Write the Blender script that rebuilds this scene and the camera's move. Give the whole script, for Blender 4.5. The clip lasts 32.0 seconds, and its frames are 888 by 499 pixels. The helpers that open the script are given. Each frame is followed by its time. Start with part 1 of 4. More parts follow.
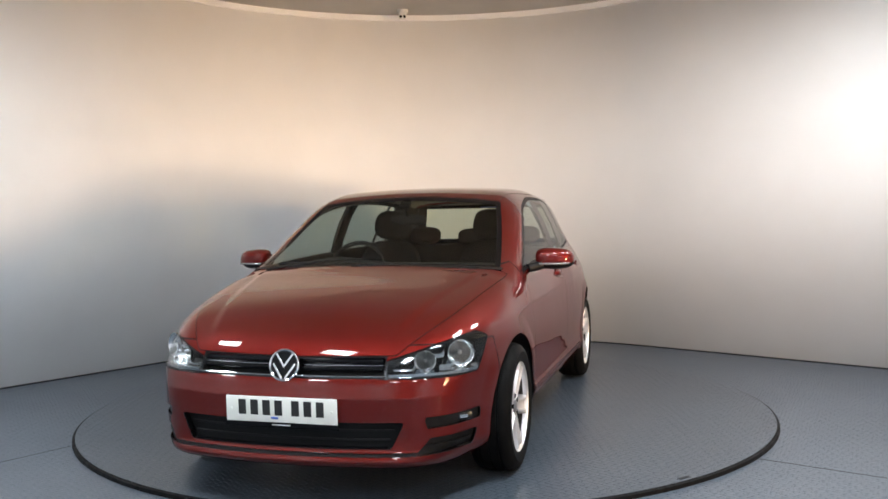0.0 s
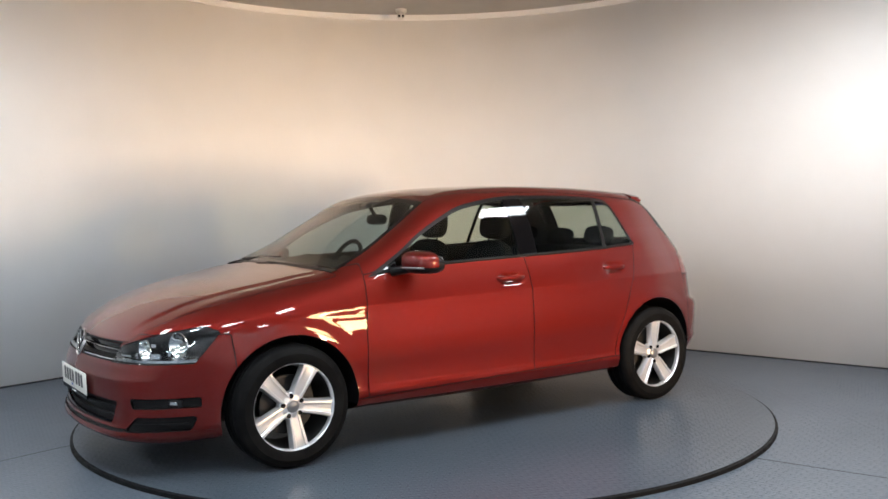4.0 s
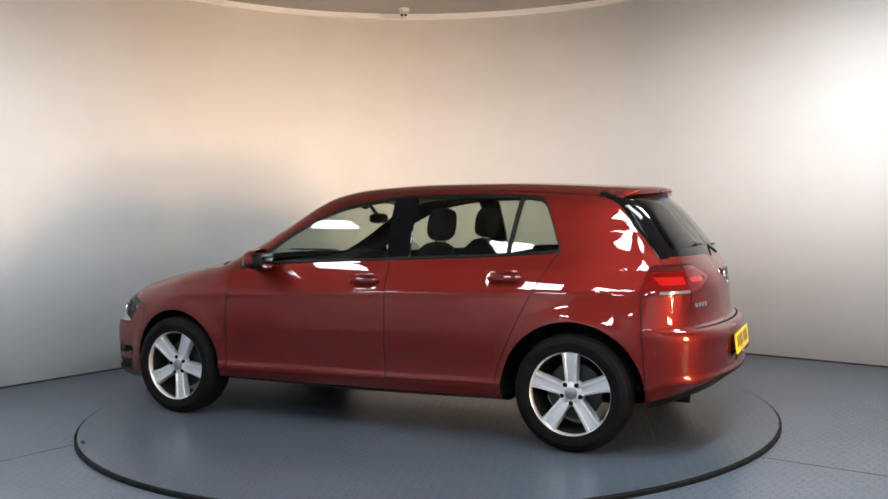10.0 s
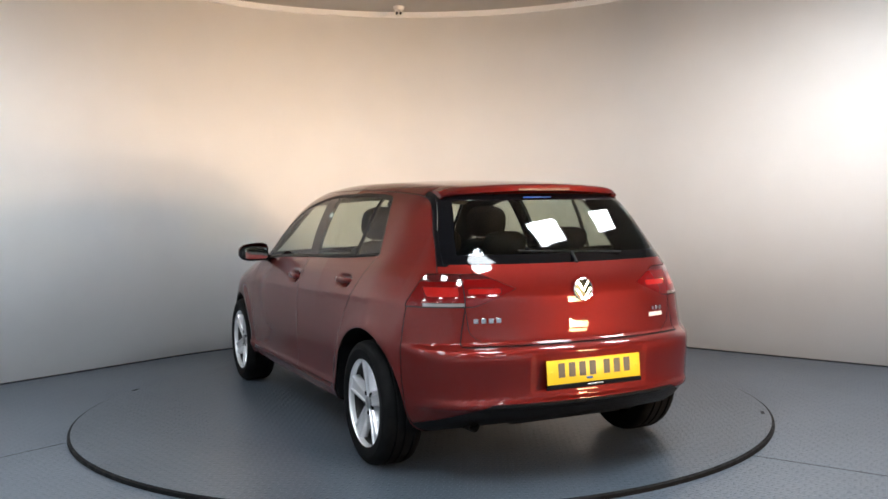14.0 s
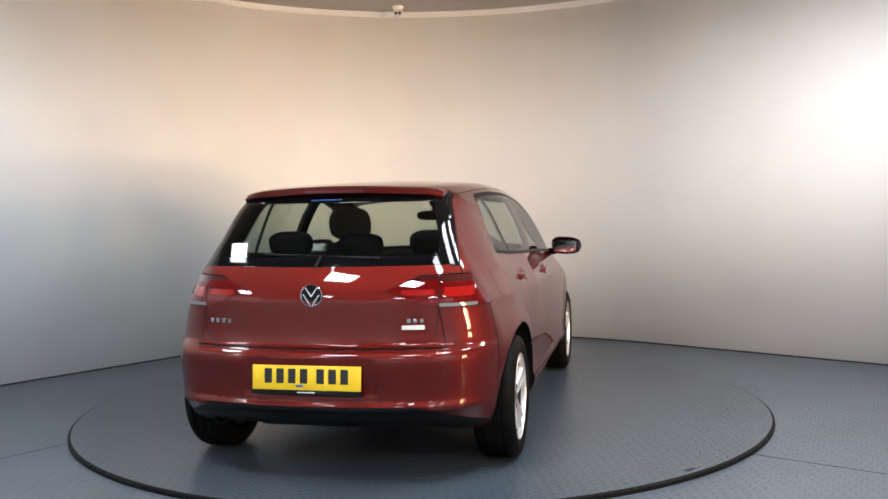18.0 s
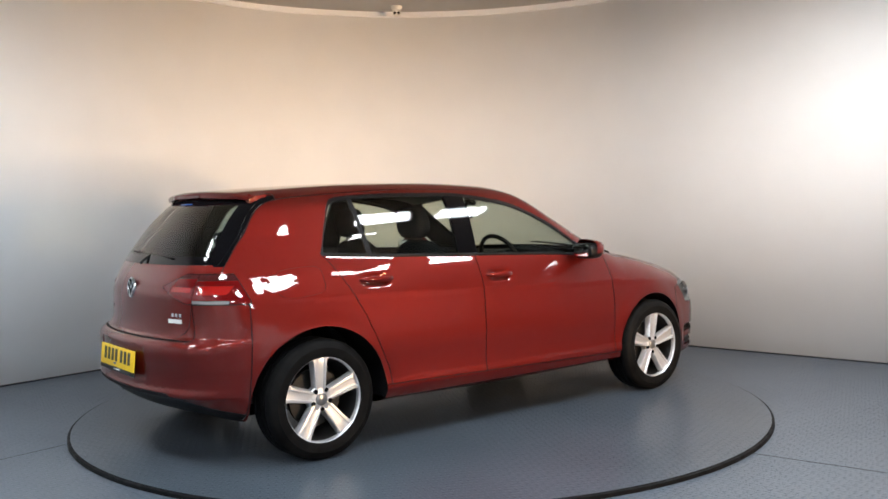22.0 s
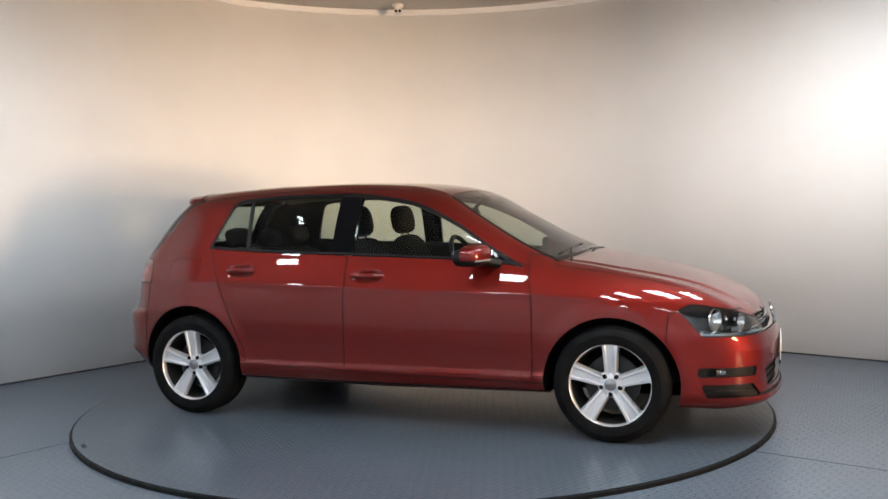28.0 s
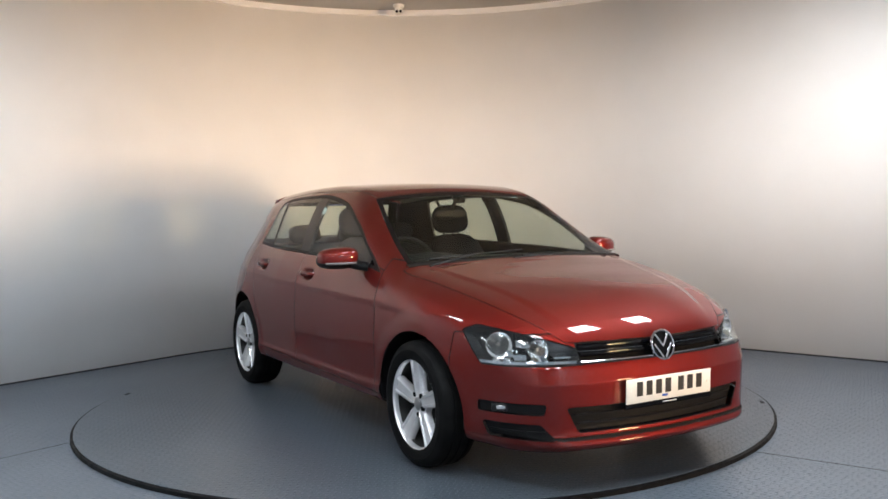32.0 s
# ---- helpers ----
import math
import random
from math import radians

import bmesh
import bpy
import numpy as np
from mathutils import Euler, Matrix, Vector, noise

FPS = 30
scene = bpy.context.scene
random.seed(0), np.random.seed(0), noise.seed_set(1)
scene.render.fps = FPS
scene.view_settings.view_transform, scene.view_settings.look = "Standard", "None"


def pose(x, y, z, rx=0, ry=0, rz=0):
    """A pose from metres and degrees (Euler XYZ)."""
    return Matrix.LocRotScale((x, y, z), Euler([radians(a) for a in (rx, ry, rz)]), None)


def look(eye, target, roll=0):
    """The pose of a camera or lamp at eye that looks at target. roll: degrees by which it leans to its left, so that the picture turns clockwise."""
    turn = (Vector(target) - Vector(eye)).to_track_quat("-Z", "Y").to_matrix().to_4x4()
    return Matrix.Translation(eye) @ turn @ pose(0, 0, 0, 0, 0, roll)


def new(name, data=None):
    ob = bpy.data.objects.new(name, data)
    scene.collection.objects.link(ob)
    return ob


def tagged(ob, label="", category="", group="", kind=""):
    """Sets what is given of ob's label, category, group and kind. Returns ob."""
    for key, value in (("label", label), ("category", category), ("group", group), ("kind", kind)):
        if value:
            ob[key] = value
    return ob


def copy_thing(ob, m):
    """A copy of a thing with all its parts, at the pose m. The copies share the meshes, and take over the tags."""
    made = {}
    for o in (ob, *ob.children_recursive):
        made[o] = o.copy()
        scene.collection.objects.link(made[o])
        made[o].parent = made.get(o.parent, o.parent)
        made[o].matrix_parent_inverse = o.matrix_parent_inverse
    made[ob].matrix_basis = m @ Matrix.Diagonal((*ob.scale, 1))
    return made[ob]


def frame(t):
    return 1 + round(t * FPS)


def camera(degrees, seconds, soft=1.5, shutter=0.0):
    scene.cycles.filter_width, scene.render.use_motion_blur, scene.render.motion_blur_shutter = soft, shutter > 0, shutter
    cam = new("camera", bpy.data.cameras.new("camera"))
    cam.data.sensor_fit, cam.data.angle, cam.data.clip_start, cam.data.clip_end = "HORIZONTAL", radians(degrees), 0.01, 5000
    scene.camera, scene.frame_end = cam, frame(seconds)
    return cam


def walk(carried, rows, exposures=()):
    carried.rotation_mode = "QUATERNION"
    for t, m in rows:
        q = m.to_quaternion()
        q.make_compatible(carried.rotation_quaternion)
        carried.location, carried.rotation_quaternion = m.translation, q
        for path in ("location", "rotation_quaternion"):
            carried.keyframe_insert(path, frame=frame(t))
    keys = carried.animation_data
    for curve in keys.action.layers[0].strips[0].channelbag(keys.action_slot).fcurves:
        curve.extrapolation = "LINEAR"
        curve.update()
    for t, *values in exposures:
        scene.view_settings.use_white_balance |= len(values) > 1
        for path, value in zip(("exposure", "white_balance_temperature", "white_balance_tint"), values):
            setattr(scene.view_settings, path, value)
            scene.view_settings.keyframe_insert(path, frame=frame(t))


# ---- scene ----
CAMROWS = [(0, 1.171, 2.186, -0.93), (2, 1.26, 2.17, -0.90), (3.5, 1.30, 2.21, -0.89), (6, 1.045, 2.225, -0.95), (8, 1.02, 2.24, -1.03), (10, 1.075, 2.277, -0.98), (12, 1.300, 2.318, -0.90), (14, 1.440, 2.386, -0.83), (17, 1.455, 2.41, -0.97), (19, 1.44, 2.395, -1.06), (21, 1.48, 2.405, -1.13), (23, 1.485, 2.43, -1.16), (25, 1.43, 2.475, -1.25), (28, 1.39, 2.535, -1.18), (30, 1.385, 2.505, -1.19), (32, 1.352, 2.513, -1.165)]
# the first five are panels; the rest are unseen fill, added for brightness
PANELS_AND_FILL = [(-3.05, 2.6), (-1.5, 2.6), (0.15, 2.6), (1.5, 2.6), (-3.35, 0.9), (-3.2, -1.5), (-6.1, 4.4), (-4.6, 5.9), (-6.3, 1.2), (-6.5, -1.8), (-3.2, 6.2)]
MARKS = [(-1.18, 1.80, 0.07, 33), (1.20, -1.80, 0.07, 34)]
TURN = [(0, -107.29), (1, -117.2), (2, -126.95), (3, -136.75), (4, -146.55), (5, -156.35), (6, -166.3), (7, -176.0), (8, -185.6), (9, -195.8), (10, -206.5), (11, -216.8), (12, -226.5), (13, -236.1), (14, -245.7), (15, -255.4), (16, -265.1), (17, -274.75), (18, -284.4), (19, -294.1), (20, -303.75), (21, -313.45), (22, -323.2), (23, -333.1), (24, -343.1), (25, -353.0), (26, -362.6), (27, -372.1), (28, -381.7), (29, -391.4), (30, -401.2), (31, -411.1), (32, -421.0)]
EYE = (0.0, -5.957, 1.258)


def aim(yaw, down, roll):
    """Camera pose at the fixed eye from its turn to the right, its tilt down and its roll, in degrees."""
    a, b = radians(yaw), radians(down)
    return look(EYE, (EYE[0] + math.sin(a) * math.cos(b), EYE[1] + math.cos(a) * math.cos(b), EYE[2] - math.sin(b)), roll)


cam = camera(52.79, 32.0, soft=1.6)
walk(cam, [(t, aim(*v)) for t, *v in CAMROWS])

# ---- world and exposure ----
world = bpy.data.worlds.new("world")
scene.world = world
world.use_nodes = True
wn = world.node_tree.nodes
wn["Background"].inputs[0].default_value = (0.05, 0.055, 0.06, 1)
wn["Background"].inputs[1].default_value = 0.2
scene.view_settings.exposure = 0.14
WARM = (1.0, 0.66, 0.38)
COOL = (0.87, 0.945, 1.0)
PANEL_POWER = 53.0
WINDOW_POWER = 98.0


# ---- materials ----
def material(name, base, rough=0.5, metal=0.0, **extra):
    m = bpy.data.materials.new(name)
    m.use_nodes = True
    b = m.node_tree.nodes["Principled BSDF"]
    b.inputs["Base Color"].default_value = (*base, 1)
    b.inputs["Roughness"].default_value = rough
    b.inputs["Metallic"].default_value = metal
    for key, value in extra.items():
        b.inputs[key.replace("_", " ")].default_value = value
    return m


def nodes(m):
    t = m.node_tree
    return t.nodes, t.links, t.nodes["Principled BSDF"]


def add(m, kind, **values):
    n = m.node_tree.nodes.new(kind)
    for key, value in values.items():
        n.inputs[key.replace("_", " ")].default_value = value
    return n


def coords(m, scale=(1, 1, 1), source="Object"):
    """Texture coordinates in metres."""
    n, l, b = nodes(m)
    c = n.new("ShaderNodeTexCoord")
    mp = n.new("ShaderNodeMapping")
    mp.inputs["Scale"].default_value = scale
    l.new(c.outputs[source], mp.inputs[0])
    return mp.outputs[0]


def vary(m, scale, low, high, detail=4.0, stretch=(1, 1, 1)):
    """Mixes the base colour between two tones by a noise of that scale."""
    n, l, b = nodes(m)
    t = add(m, "ShaderNodeTexNoise", Scale=scale, Detail=detail)
    l.new(coords(m, stretch), t.inputs["Vector"])
    r = n.new("ShaderNodeValToRGB")
    r.color_ramp.elements[0].position, r.color_ramp.elements[1].position = 0.3, 0.7
    r.color_ramp.elements[0].color, r.color_ramp.elements[1].color = (*low, 1), (*high, 1)
    l.new(t.outputs[0], r.inputs[0])
    l.new(r.outputs[0], b.inputs["Base Color"])
    return t


def rough_vary(m, scale, low, high, detail=5.0):
    n, l, b = nodes(m)
    t = add(m, "ShaderNodeTexNoise", Scale=scale, Detail=detail)
    l.new(coords(m), t.inputs["Vector"])
    r = add(m, "ShaderNodeMapRange")
    r.inputs[1].default_value, r.inputs[2].default_value = 0.3, 0.7
    r.inputs[3].default_value, r.inputs[4].default_value = low, high
    l.new(t.outputs[0], r.inputs[0])
    l.new(r.outputs[0], b.inputs["Roughness"])


def relief(m, scale, height, detail=3.0, stretch=(1, 1, 1)):
    n, l, b = nodes(m)
    t = add(m, "ShaderNodeTexNoise", Scale=scale, Detail=detail)
    l.new(coords(m, stretch), t.inputs["Vector"])
    bump = add(m, "ShaderNodeBump", Distance=height, Strength=1.0)
    l.new(t.outputs[0], bump.inputs["Height"])
    l.new(bump.outputs[0], b.inputs["Normal"])
    return bump


def calc(m, op, a, b=None):
    """A math node on two sockets or numbers."""
    n = m.node_tree.nodes.new("ShaderNodeMath")
    n.operation = op
    for k, v in enumerate((a, b)):
        if v is None:
            continue
        if isinstance(v, (int, float)):
            n.inputs[k].default_value = v
        else:
            m.node_tree.links.new(v, n.inputs[k])
    return n.outputs[0]


def tread(m, pitch, height, faces=None):
    """Raised tread-plate lozenges in two crossing directions, in turn, as relief."""
    n, l, b = nodes(m)
    sep = n.new("ShaderNodeSeparateXYZ")
    l.new(coords(m, (1 / pitch, 1 / pitch, 1)), sep.inputs[0])
    u = calc(m, "ADD", sep.outputs[0], sep.outputs[1])
    v = calc(m, "SUBTRACT", sep.outputs[0], sep.outputs[1])
    cell = calc(m, "MODULO", calc(m, "ADD", calc(m, "FLOOR", u), calc(m, "FLOOR", v)), 2.0)
    fu = calc(m, "ABSOLUTE", calc(m, "SUBTRACT", calc(m, "FRACT", u), 0.5))
    fv = calc(m, "ABSOLUTE", calc(m, "SUBTRACT", calc(m, "FRACT", v), 0.5))
    one = calc(m, "MAXIMUM", calc(m, "MULTIPLY", fu, 0.95), calc(m, "MULTIPLY", fv, 2.6))
    two = calc(m, "MAXIMUM", calc(m, "MULTIPLY", fv, 0.95), calc(m, "MULTIPLY", fu, 2.6))
    mix = calc(m, "ADD", calc(m, "MULTIPLY", one, calc(m, "ABSOLUTE", cell)), calc(m, "MULTIPLY", two, calc(m, "SUBTRACT", 1.0, calc(m, "ABSOLUTE", cell))))
    r = add(m, "ShaderNodeMapRange")
    r.inputs[1].default_value, r.inputs[2].default_value = 0.44, 0.34
    l.new(mix, r.inputs[0])
    bump = add(m, "ShaderNodeBump", Distance=height, Strength=1.0)
    l.new(r.outputs[0], bump.inputs["Height"])
    l.new(bump.outputs[0], b.inputs["Normal"])
    return r.outputs[0]


def glass(name, tint, gloss=0.02):
    """Thin pane: tinted see-through with a Fresnel gloss."""
    m = bpy.data.materials.new(name)
    m.use_nodes = True
    n, l = m.node_tree.nodes, m.node_tree.links
    n.remove(n["Principled BSDF"])
    clear = n.new("ShaderNodeBsdfTransparent")
    clear.inputs[0].default_value = (*tint, 1)
    shine = n.new("ShaderNodeBsdfGlossy")
    shine.inputs["Roughness"].default_value = gloss
    lw = n.new("ShaderNodeLayerWeight")
    lw.inputs[0].default_value = 0.5
    fr = n.new("ShaderNodeMapRange")
    fr.inputs[3].default_value, fr.inputs[4].default_value = 0.045, 0.9
    l.new(calc(m, "POWER", lw.outputs["Facing"], 5.0), fr.inputs[0])
    mix = n.new("ShaderNodeMixShader")
    l.new(fr.outputs[0], mix.inputs[0])
    l.new(clear.outputs[0], mix.inputs[1])
    l.new(shine.outputs[0], mix.inputs[2])
    l.new(mix.outputs[0], n["Material Output"].inputs[0])
    return m


def glow(name, colour, power):
    m = material(name, (0.8, 0.8, 0.8), 0.4)
    b = m.node_tree.nodes["Principled BSDF"]
    b.inputs["Emission Color"].default_value = (*colour, 1)
    b.inputs["Emission Strength"].default_value = power
    return m


PAINT = material("red_metallic_paint", (0.120, 0.0068, 0.0045), 0.50, 0.74, Specular_IOR_Level=0.08, Coat_Weight=1.0, Coat_Roughness=0.012, Coat_IOR=1.42)
vary(PAINT, 900.0, (0.106, 0.0060, 0.0040), (0.132, 0.0078, 0.0050), 2.0)
BLACK = material("black_plastic", (0.005, 0.005, 0.0055), 0.45, Specular_IOR_Level=0.16)
relief(BLACK, 900.0, 0.0003)
GLOSS_BLACK = material("gloss_black_trim", (0.003, 0.003, 0.0038), 0.06, Specular_IOR_Level=0.2)
RUBBER = material("tyre_rubber", (0.018, 0.018, 0.019), 0.55, Specular_IOR_Level=0.04)
vary(RUBBER, 14.0, (0.004, 0.004, 0.0045), (0.008, 0.008, 0.008))
RIM = material("silver_alloy", (0.64, 0.64, 0.66), 0.33, 0.7, Coat_Weight=0.5, Coat_Roughness=0.05)
DARK_METAL = material("brake_steel", (0.04, 0.039, 0.039), 0.5, 0.8)
HUB = material("dull_silver_cap", (0.26, 0.26, 0.27), 0.3, 0.8)
CHROME = material("chrome", (0.75, 0.75, 0.76), 0.07, 1.0)
INNER = material("dark_cabin_plastic", (0.010, 0.010, 0.011), 0.8, Specular_IOR_Level=0.2)
relief(INNER, 500.0, 0.0005)
CLOTH = material("dark_seat_cloth", (0.020, 0.020, 0.022), 0.9, Specular_IOR_Level=0.1)
vary(CLOTH, 25.0, (0.009, 0.009, 0.010), (0.012, 0.012, 0.0135), 2.0)
LINER = material("pale_headlining", (0.22, 0.215, 0.20), 0.9)
PANE = glass("clear_green_glass", (0.74, 0.80, 0.74))
DARK_PANE = glass("tinted_glass", (0.66, 0.72, 0.66))
LENS = glass("headlight_lens", (0.93, 0.95, 0.95))
RED_LENS = material("red_lamp_lens", (0.105, 0.002, 0.002), 0.06, Specular_IOR_Level=0.1, Coat_Weight=1.0, Coat_Roughness=0.01)
DARK_RED_LENS = material("dark_red_lamp_lens", (0.05, 0.003, 0.003), 0.06, Coat_Weight=1.0, Coat_Roughness=0.01)
BRIGHT_RED_LENS = material("bright_red_lamp_lens", (0.30, 0.006, 0.004), 0.10, Coat_Weight=1.0, Coat_Roughness=0.01)
CLEAR_LENS = material("clear_lamp_lens", (0.20, 0.19, 0.185), 0.12, 0.2, Coat_Weight=1.0)
BRAKE_LENS = material("dull_red_lens", (0.06, 0.003, 0.003), 0.4)
HOUSING = material("dark_chrome_housing", (0.035, 0.036, 0.039), 0.28, 0.9)
REFLECTOR = material("lamp_reflector", (0.78, 0.79, 0.80), 0.10, 1.0)
WHITE_PLATE = material("white_plate", (0.72, 0.71, 0.66), 0.35)
YELLOW_PLATE = material("yellow_plate", (0.80, 0.52, 0.015), 0.35)
INK = material("plate_ink", (0.012, 0.012, 0.012), 0.4)
BLUE = material("blue_mark", (0.02, 0.08, 0.35), 0.4)
WHITE_INK = material("white_mark", (0.7, 0.7, 0.7), 0.5)

WALL = material("white_wall_paint", (0.74, 0.73, 0.71), 0.62)
vary(WALL, 1.6, (0.78, 0.78, 0.785), (0.82, 0.82, 0.825))
relief(WALL, 55.0, 0.0006, 4.0)
# paint of the unseen rear walls, kept pale so that they bounce fill light
BOUNCE_WALL = material("grey_wall_paint", (0.78, 0.78, 0.79), 0.7)
vary(BOUNCE_WALL, 1.6, (0.76, 0.76, 0.77), (0.80, 0.80, 0.81))
relief(BOUNCE_WALL, 55.0, 0.0006, 4.0)
# mid grey-beige, darker than the walls
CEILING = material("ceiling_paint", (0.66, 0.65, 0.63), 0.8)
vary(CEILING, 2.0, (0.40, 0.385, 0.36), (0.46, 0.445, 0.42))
# same grey paint twice: lit tone for the floor, shaded tone round the car
FLOOR = material("grey_painted_tread_plate", (0.16, 0.175, 0.195), 0.36)
vary(FLOOR, 1.3, (0.084, 0.103, 0.129), (0.106, 0.126, 0.156))
rough_vary(FLOOR, 0.8, 0.29, 0.34, 2.0)
tread(FLOOR, 0.052, 0.020)
# the darker tone holds the shade round the car
SHADED_DISC = material("grey_painted_turntable_plate", (0.16, 0.175, 0.195), 0.30)
vary(SHADED_DISC, 1.5, (0.056, 0.071, 0.091), (0.074, 0.090, 0.113))
rough_vary(SHADED_DISC, 0.8, 0.28, 0.30, 2.0)
tread(SHADED_DISC, 0.052, 0.012)
JOINT = material("dark_floor_joint", (0.03, 0.032, 0.035), 0.8)
BLACK_RUBBER = material("black_rubber_edge", (0.005, 0.005, 0.0055), 0.6, Specular_IOR_Level=0.1)
rough_vary(BLACK_RUBBER, 30.0, 0.45, 0.7)
PANEL_GLOW = glow("led_panel", COOL, PANEL_POWER)
WHITE_PLASTIC = material("white_plastic", (0.70, 0.69, 0.66), 0.4)


# ---- mesh helpers ----
def mesh(name, verts, faces, mat, parent=None, label="", smooth=True, normals=None):
    me = bpy.data.meshes.new(name)
    me.from_pydata([tuple(v) for v in verts], [], [tuple(f) for f in faces])
    me.materials.append(mat)
    if smooth:
        me.polygons.foreach_set("use_smooth", [True] * len(me.polygons))
    if normals is not None:
        me.normals_split_custom_set_from_vertices([tuple(v) for v in normals])
    me.update()
    ob = new(name, me)
    if parent is not None:
        ob.parent = parent
    if label:
        ob["label"] = label
    return ob


def part(name, bm, mat, parent=None, label="", smooth=True, angle=40):
    """Links a bmesh as one mesh object under a thing or a part."""
    bmesh.ops.recalc_face_normals(bm, faces=bm.faces)
    for e in bm.edges:
        if len(e.link_faces) == 2 and e.calc_face_angle(0) > radians(angle):
            e.smooth = False
    me = bpy.data.meshes.new(name)
    bm.to_mesh(me)
    bm.free()
    me.materials.append(mat)
    if smooth:
        me.polygons.foreach_set("use_smooth", [True] * len(me.polygons))
    ob = new(name, me)
    if parent is not None:
        ob.parent = parent
    if label:
        ob["label"] = label
    return ob


def box(bm, size, m=None, bevel=0.0, seg=2):
    r = bmesh.ops.create_cube(bm, size=1.0, matrix=(m or Matrix()) @ Matrix.Diagonal((*size, 1)))
    if bevel:
        es = list({e for v in r["verts"] for e in v.link_edges})
        bmesh.ops.bevel(bm, geom=es, offset=bevel, segments=seg, affect="EDGES", profile=0.5)
    return bm


def tube(bm, path, radius, sides=8, closed=False):
    """A round bar swept along points."""
    pts = [Vector(q) for q in path]
    rings = []
    n = len(pts)
    for i, q in enumerate(pts):
        a = pts[i - 1] if i or closed else q
        b = pts[(i + 1) % n] if i < n - 1 or closed else q
        d = (b - a).normalized()
        s = d.cross(Vector((0, 0, 1)) if abs(d.z) < 0.9 else Vector((1, 0, 0))).normalized()
        u = s.cross(d)
        rings.append([bm.verts.new(q + radius * (math.cos(k * math.tau / sides) * s + math.sin(k * math.tau / sides) * u)) for k in range(sides)])
    for i in range(n if closed else n - 1):
        for k in range(sides):
            bm.faces.new((rings[i][k], rings[i][(k + 1) % sides], rings[(i + 1) % n][(k + 1) % sides], rings[(i + 1) % n][k]))
    if not closed:
        bm.faces.new(rings[0])
        bm.faces.new(rings[-1][::-1])
    return bm


def lathe(bm, profile, sides=48, m=None):
    """Turns (radius, height) pairs round the local z axis."""
    m = m or Matrix()
    rings = [[bm.verts.new(m @ Vector((r * math.cos(k * math.tau / sides), r * math.sin(k * math.tau / sides), h))) for k in range(sides)] for r, h in profile]
    for a, b in zip(rings, rings[1:]):
        for k in range(sides):
            bm.faces.new((a[k], a[(k + 1) % sides], b[(k + 1) % sides], b[k]))
    return bm


def disc(bm, radius, m=None, sides=48):
    m = m or Matrix()
    bm.faces.new([bm.verts.new(m @ Vector((radius * math.cos(k * math.tau / sides), radius * math.sin(k * math.tau / sides), 0))) for k in range(sides)])
    return bm


def prism(bm, outline, depth, m=None):
    """Extrudes a closed (x, y) outline along local z by depth."""
    m = m or Matrix()
    a = [bm.verts.new(m @ Vector((x, y, 0))) for x, y in outline]
    b = [bm.verts.new(m @ Vector((x, y, depth))) for x, y in outline]
    n = len(a)
    bm.faces.new(a[::-1])
    bm.faces.new(b)
    for k in range(n):
        bm.faces.new((a[k], a[(k + 1) % n], b[(k + 1) % n], b[k]))
    return bm


# ---- the room ----
FLOOR_Z, CEIL_Z = -0.026, 3.31
CORNER, ROUND = Vector((-0.26, 4.70)), 3.0
LEFT, RIGHT = Vector((-0.630, -0.777)), Vector((0.732, -0.681))


def wall_line(steps=40):
    """The back wall in plan: two straight runs joined by a wide round corner, from the left end to the right."""
    half = LEFT.angle(RIGHT) / 2
    run = ROUND / math.tan(half)
    a, b = CORNER + LEFT * run, CORNER + RIGHT * run
    mid = CORNER + (LEFT + RIGHT).normalized() * (ROUND / math.sin(half))
    s, e = (a - mid), (b - mid)
    t0, t1 = math.atan2(s.y, s.x), math.atan2(e.y, e.x)
    arc = [mid + ROUND * Vector((math.cos(t0 + (t1 - t0) * k / steps), math.sin(t0 + (t1 - t0) * k / steps))) for k in range(steps + 1)]
    return [CORNER + LEFT * 10.6] + arc + [CORNER + RIGHT * 10.6]


def strip_wall(name, line, z0, z1, thick, mat, label):
    """An upright wall of that thickness behind a plan line (to its left)."""
    pts = [Vector(q) for q in line]
    outer = []
    for k, q in enumerate(pts):
        d = (pts[min(k + 1, len(pts) - 1)] - pts[max(k - 1, 0)]).normalized()
        outer.append(q + Vector((-d.y, d.x)) * thick)
    v, f, n = [], [], len(pts)
    for q in pts + outer:
        v += [(q.x, q.y, z0), (q.x, q.y, z1)]
    for k in range(n - 1):
        a, b, c, d = 2 * k, 2 * k + 2, 2 * (n + k), 2 * (n + k) + 2
        f += [(a, a + 1, b + 1, b), (c, d, d + 1, c + 1), (a + 1, c + 1, d + 1, b + 1), (a, b, d, c)]
    f += [(0, 2 * n, 2 * n + 1, 1), (2 * n - 2, 2 * n - 1, 4 * n - 1, 4 * n - 2)]
    ob = mesh(name, v, f, mat, smooth=False)
    return tagged(ob, label, "wall", kind="structure")


line = wall_line()
back = strip_wall("wall_north", line, FLOOR_Z, CEIL_Z + 0.1, 0.15, WALL, "smooth white plaster wall with a wide rounded corner")
for p_ in back.data.polygons:
    p_.use_smooth = abs(p_.normal.z) < 0.5
FAR_L, FAR_R = line[0], line[-1]
REAR = FAR_L + RIGHT * 10.6


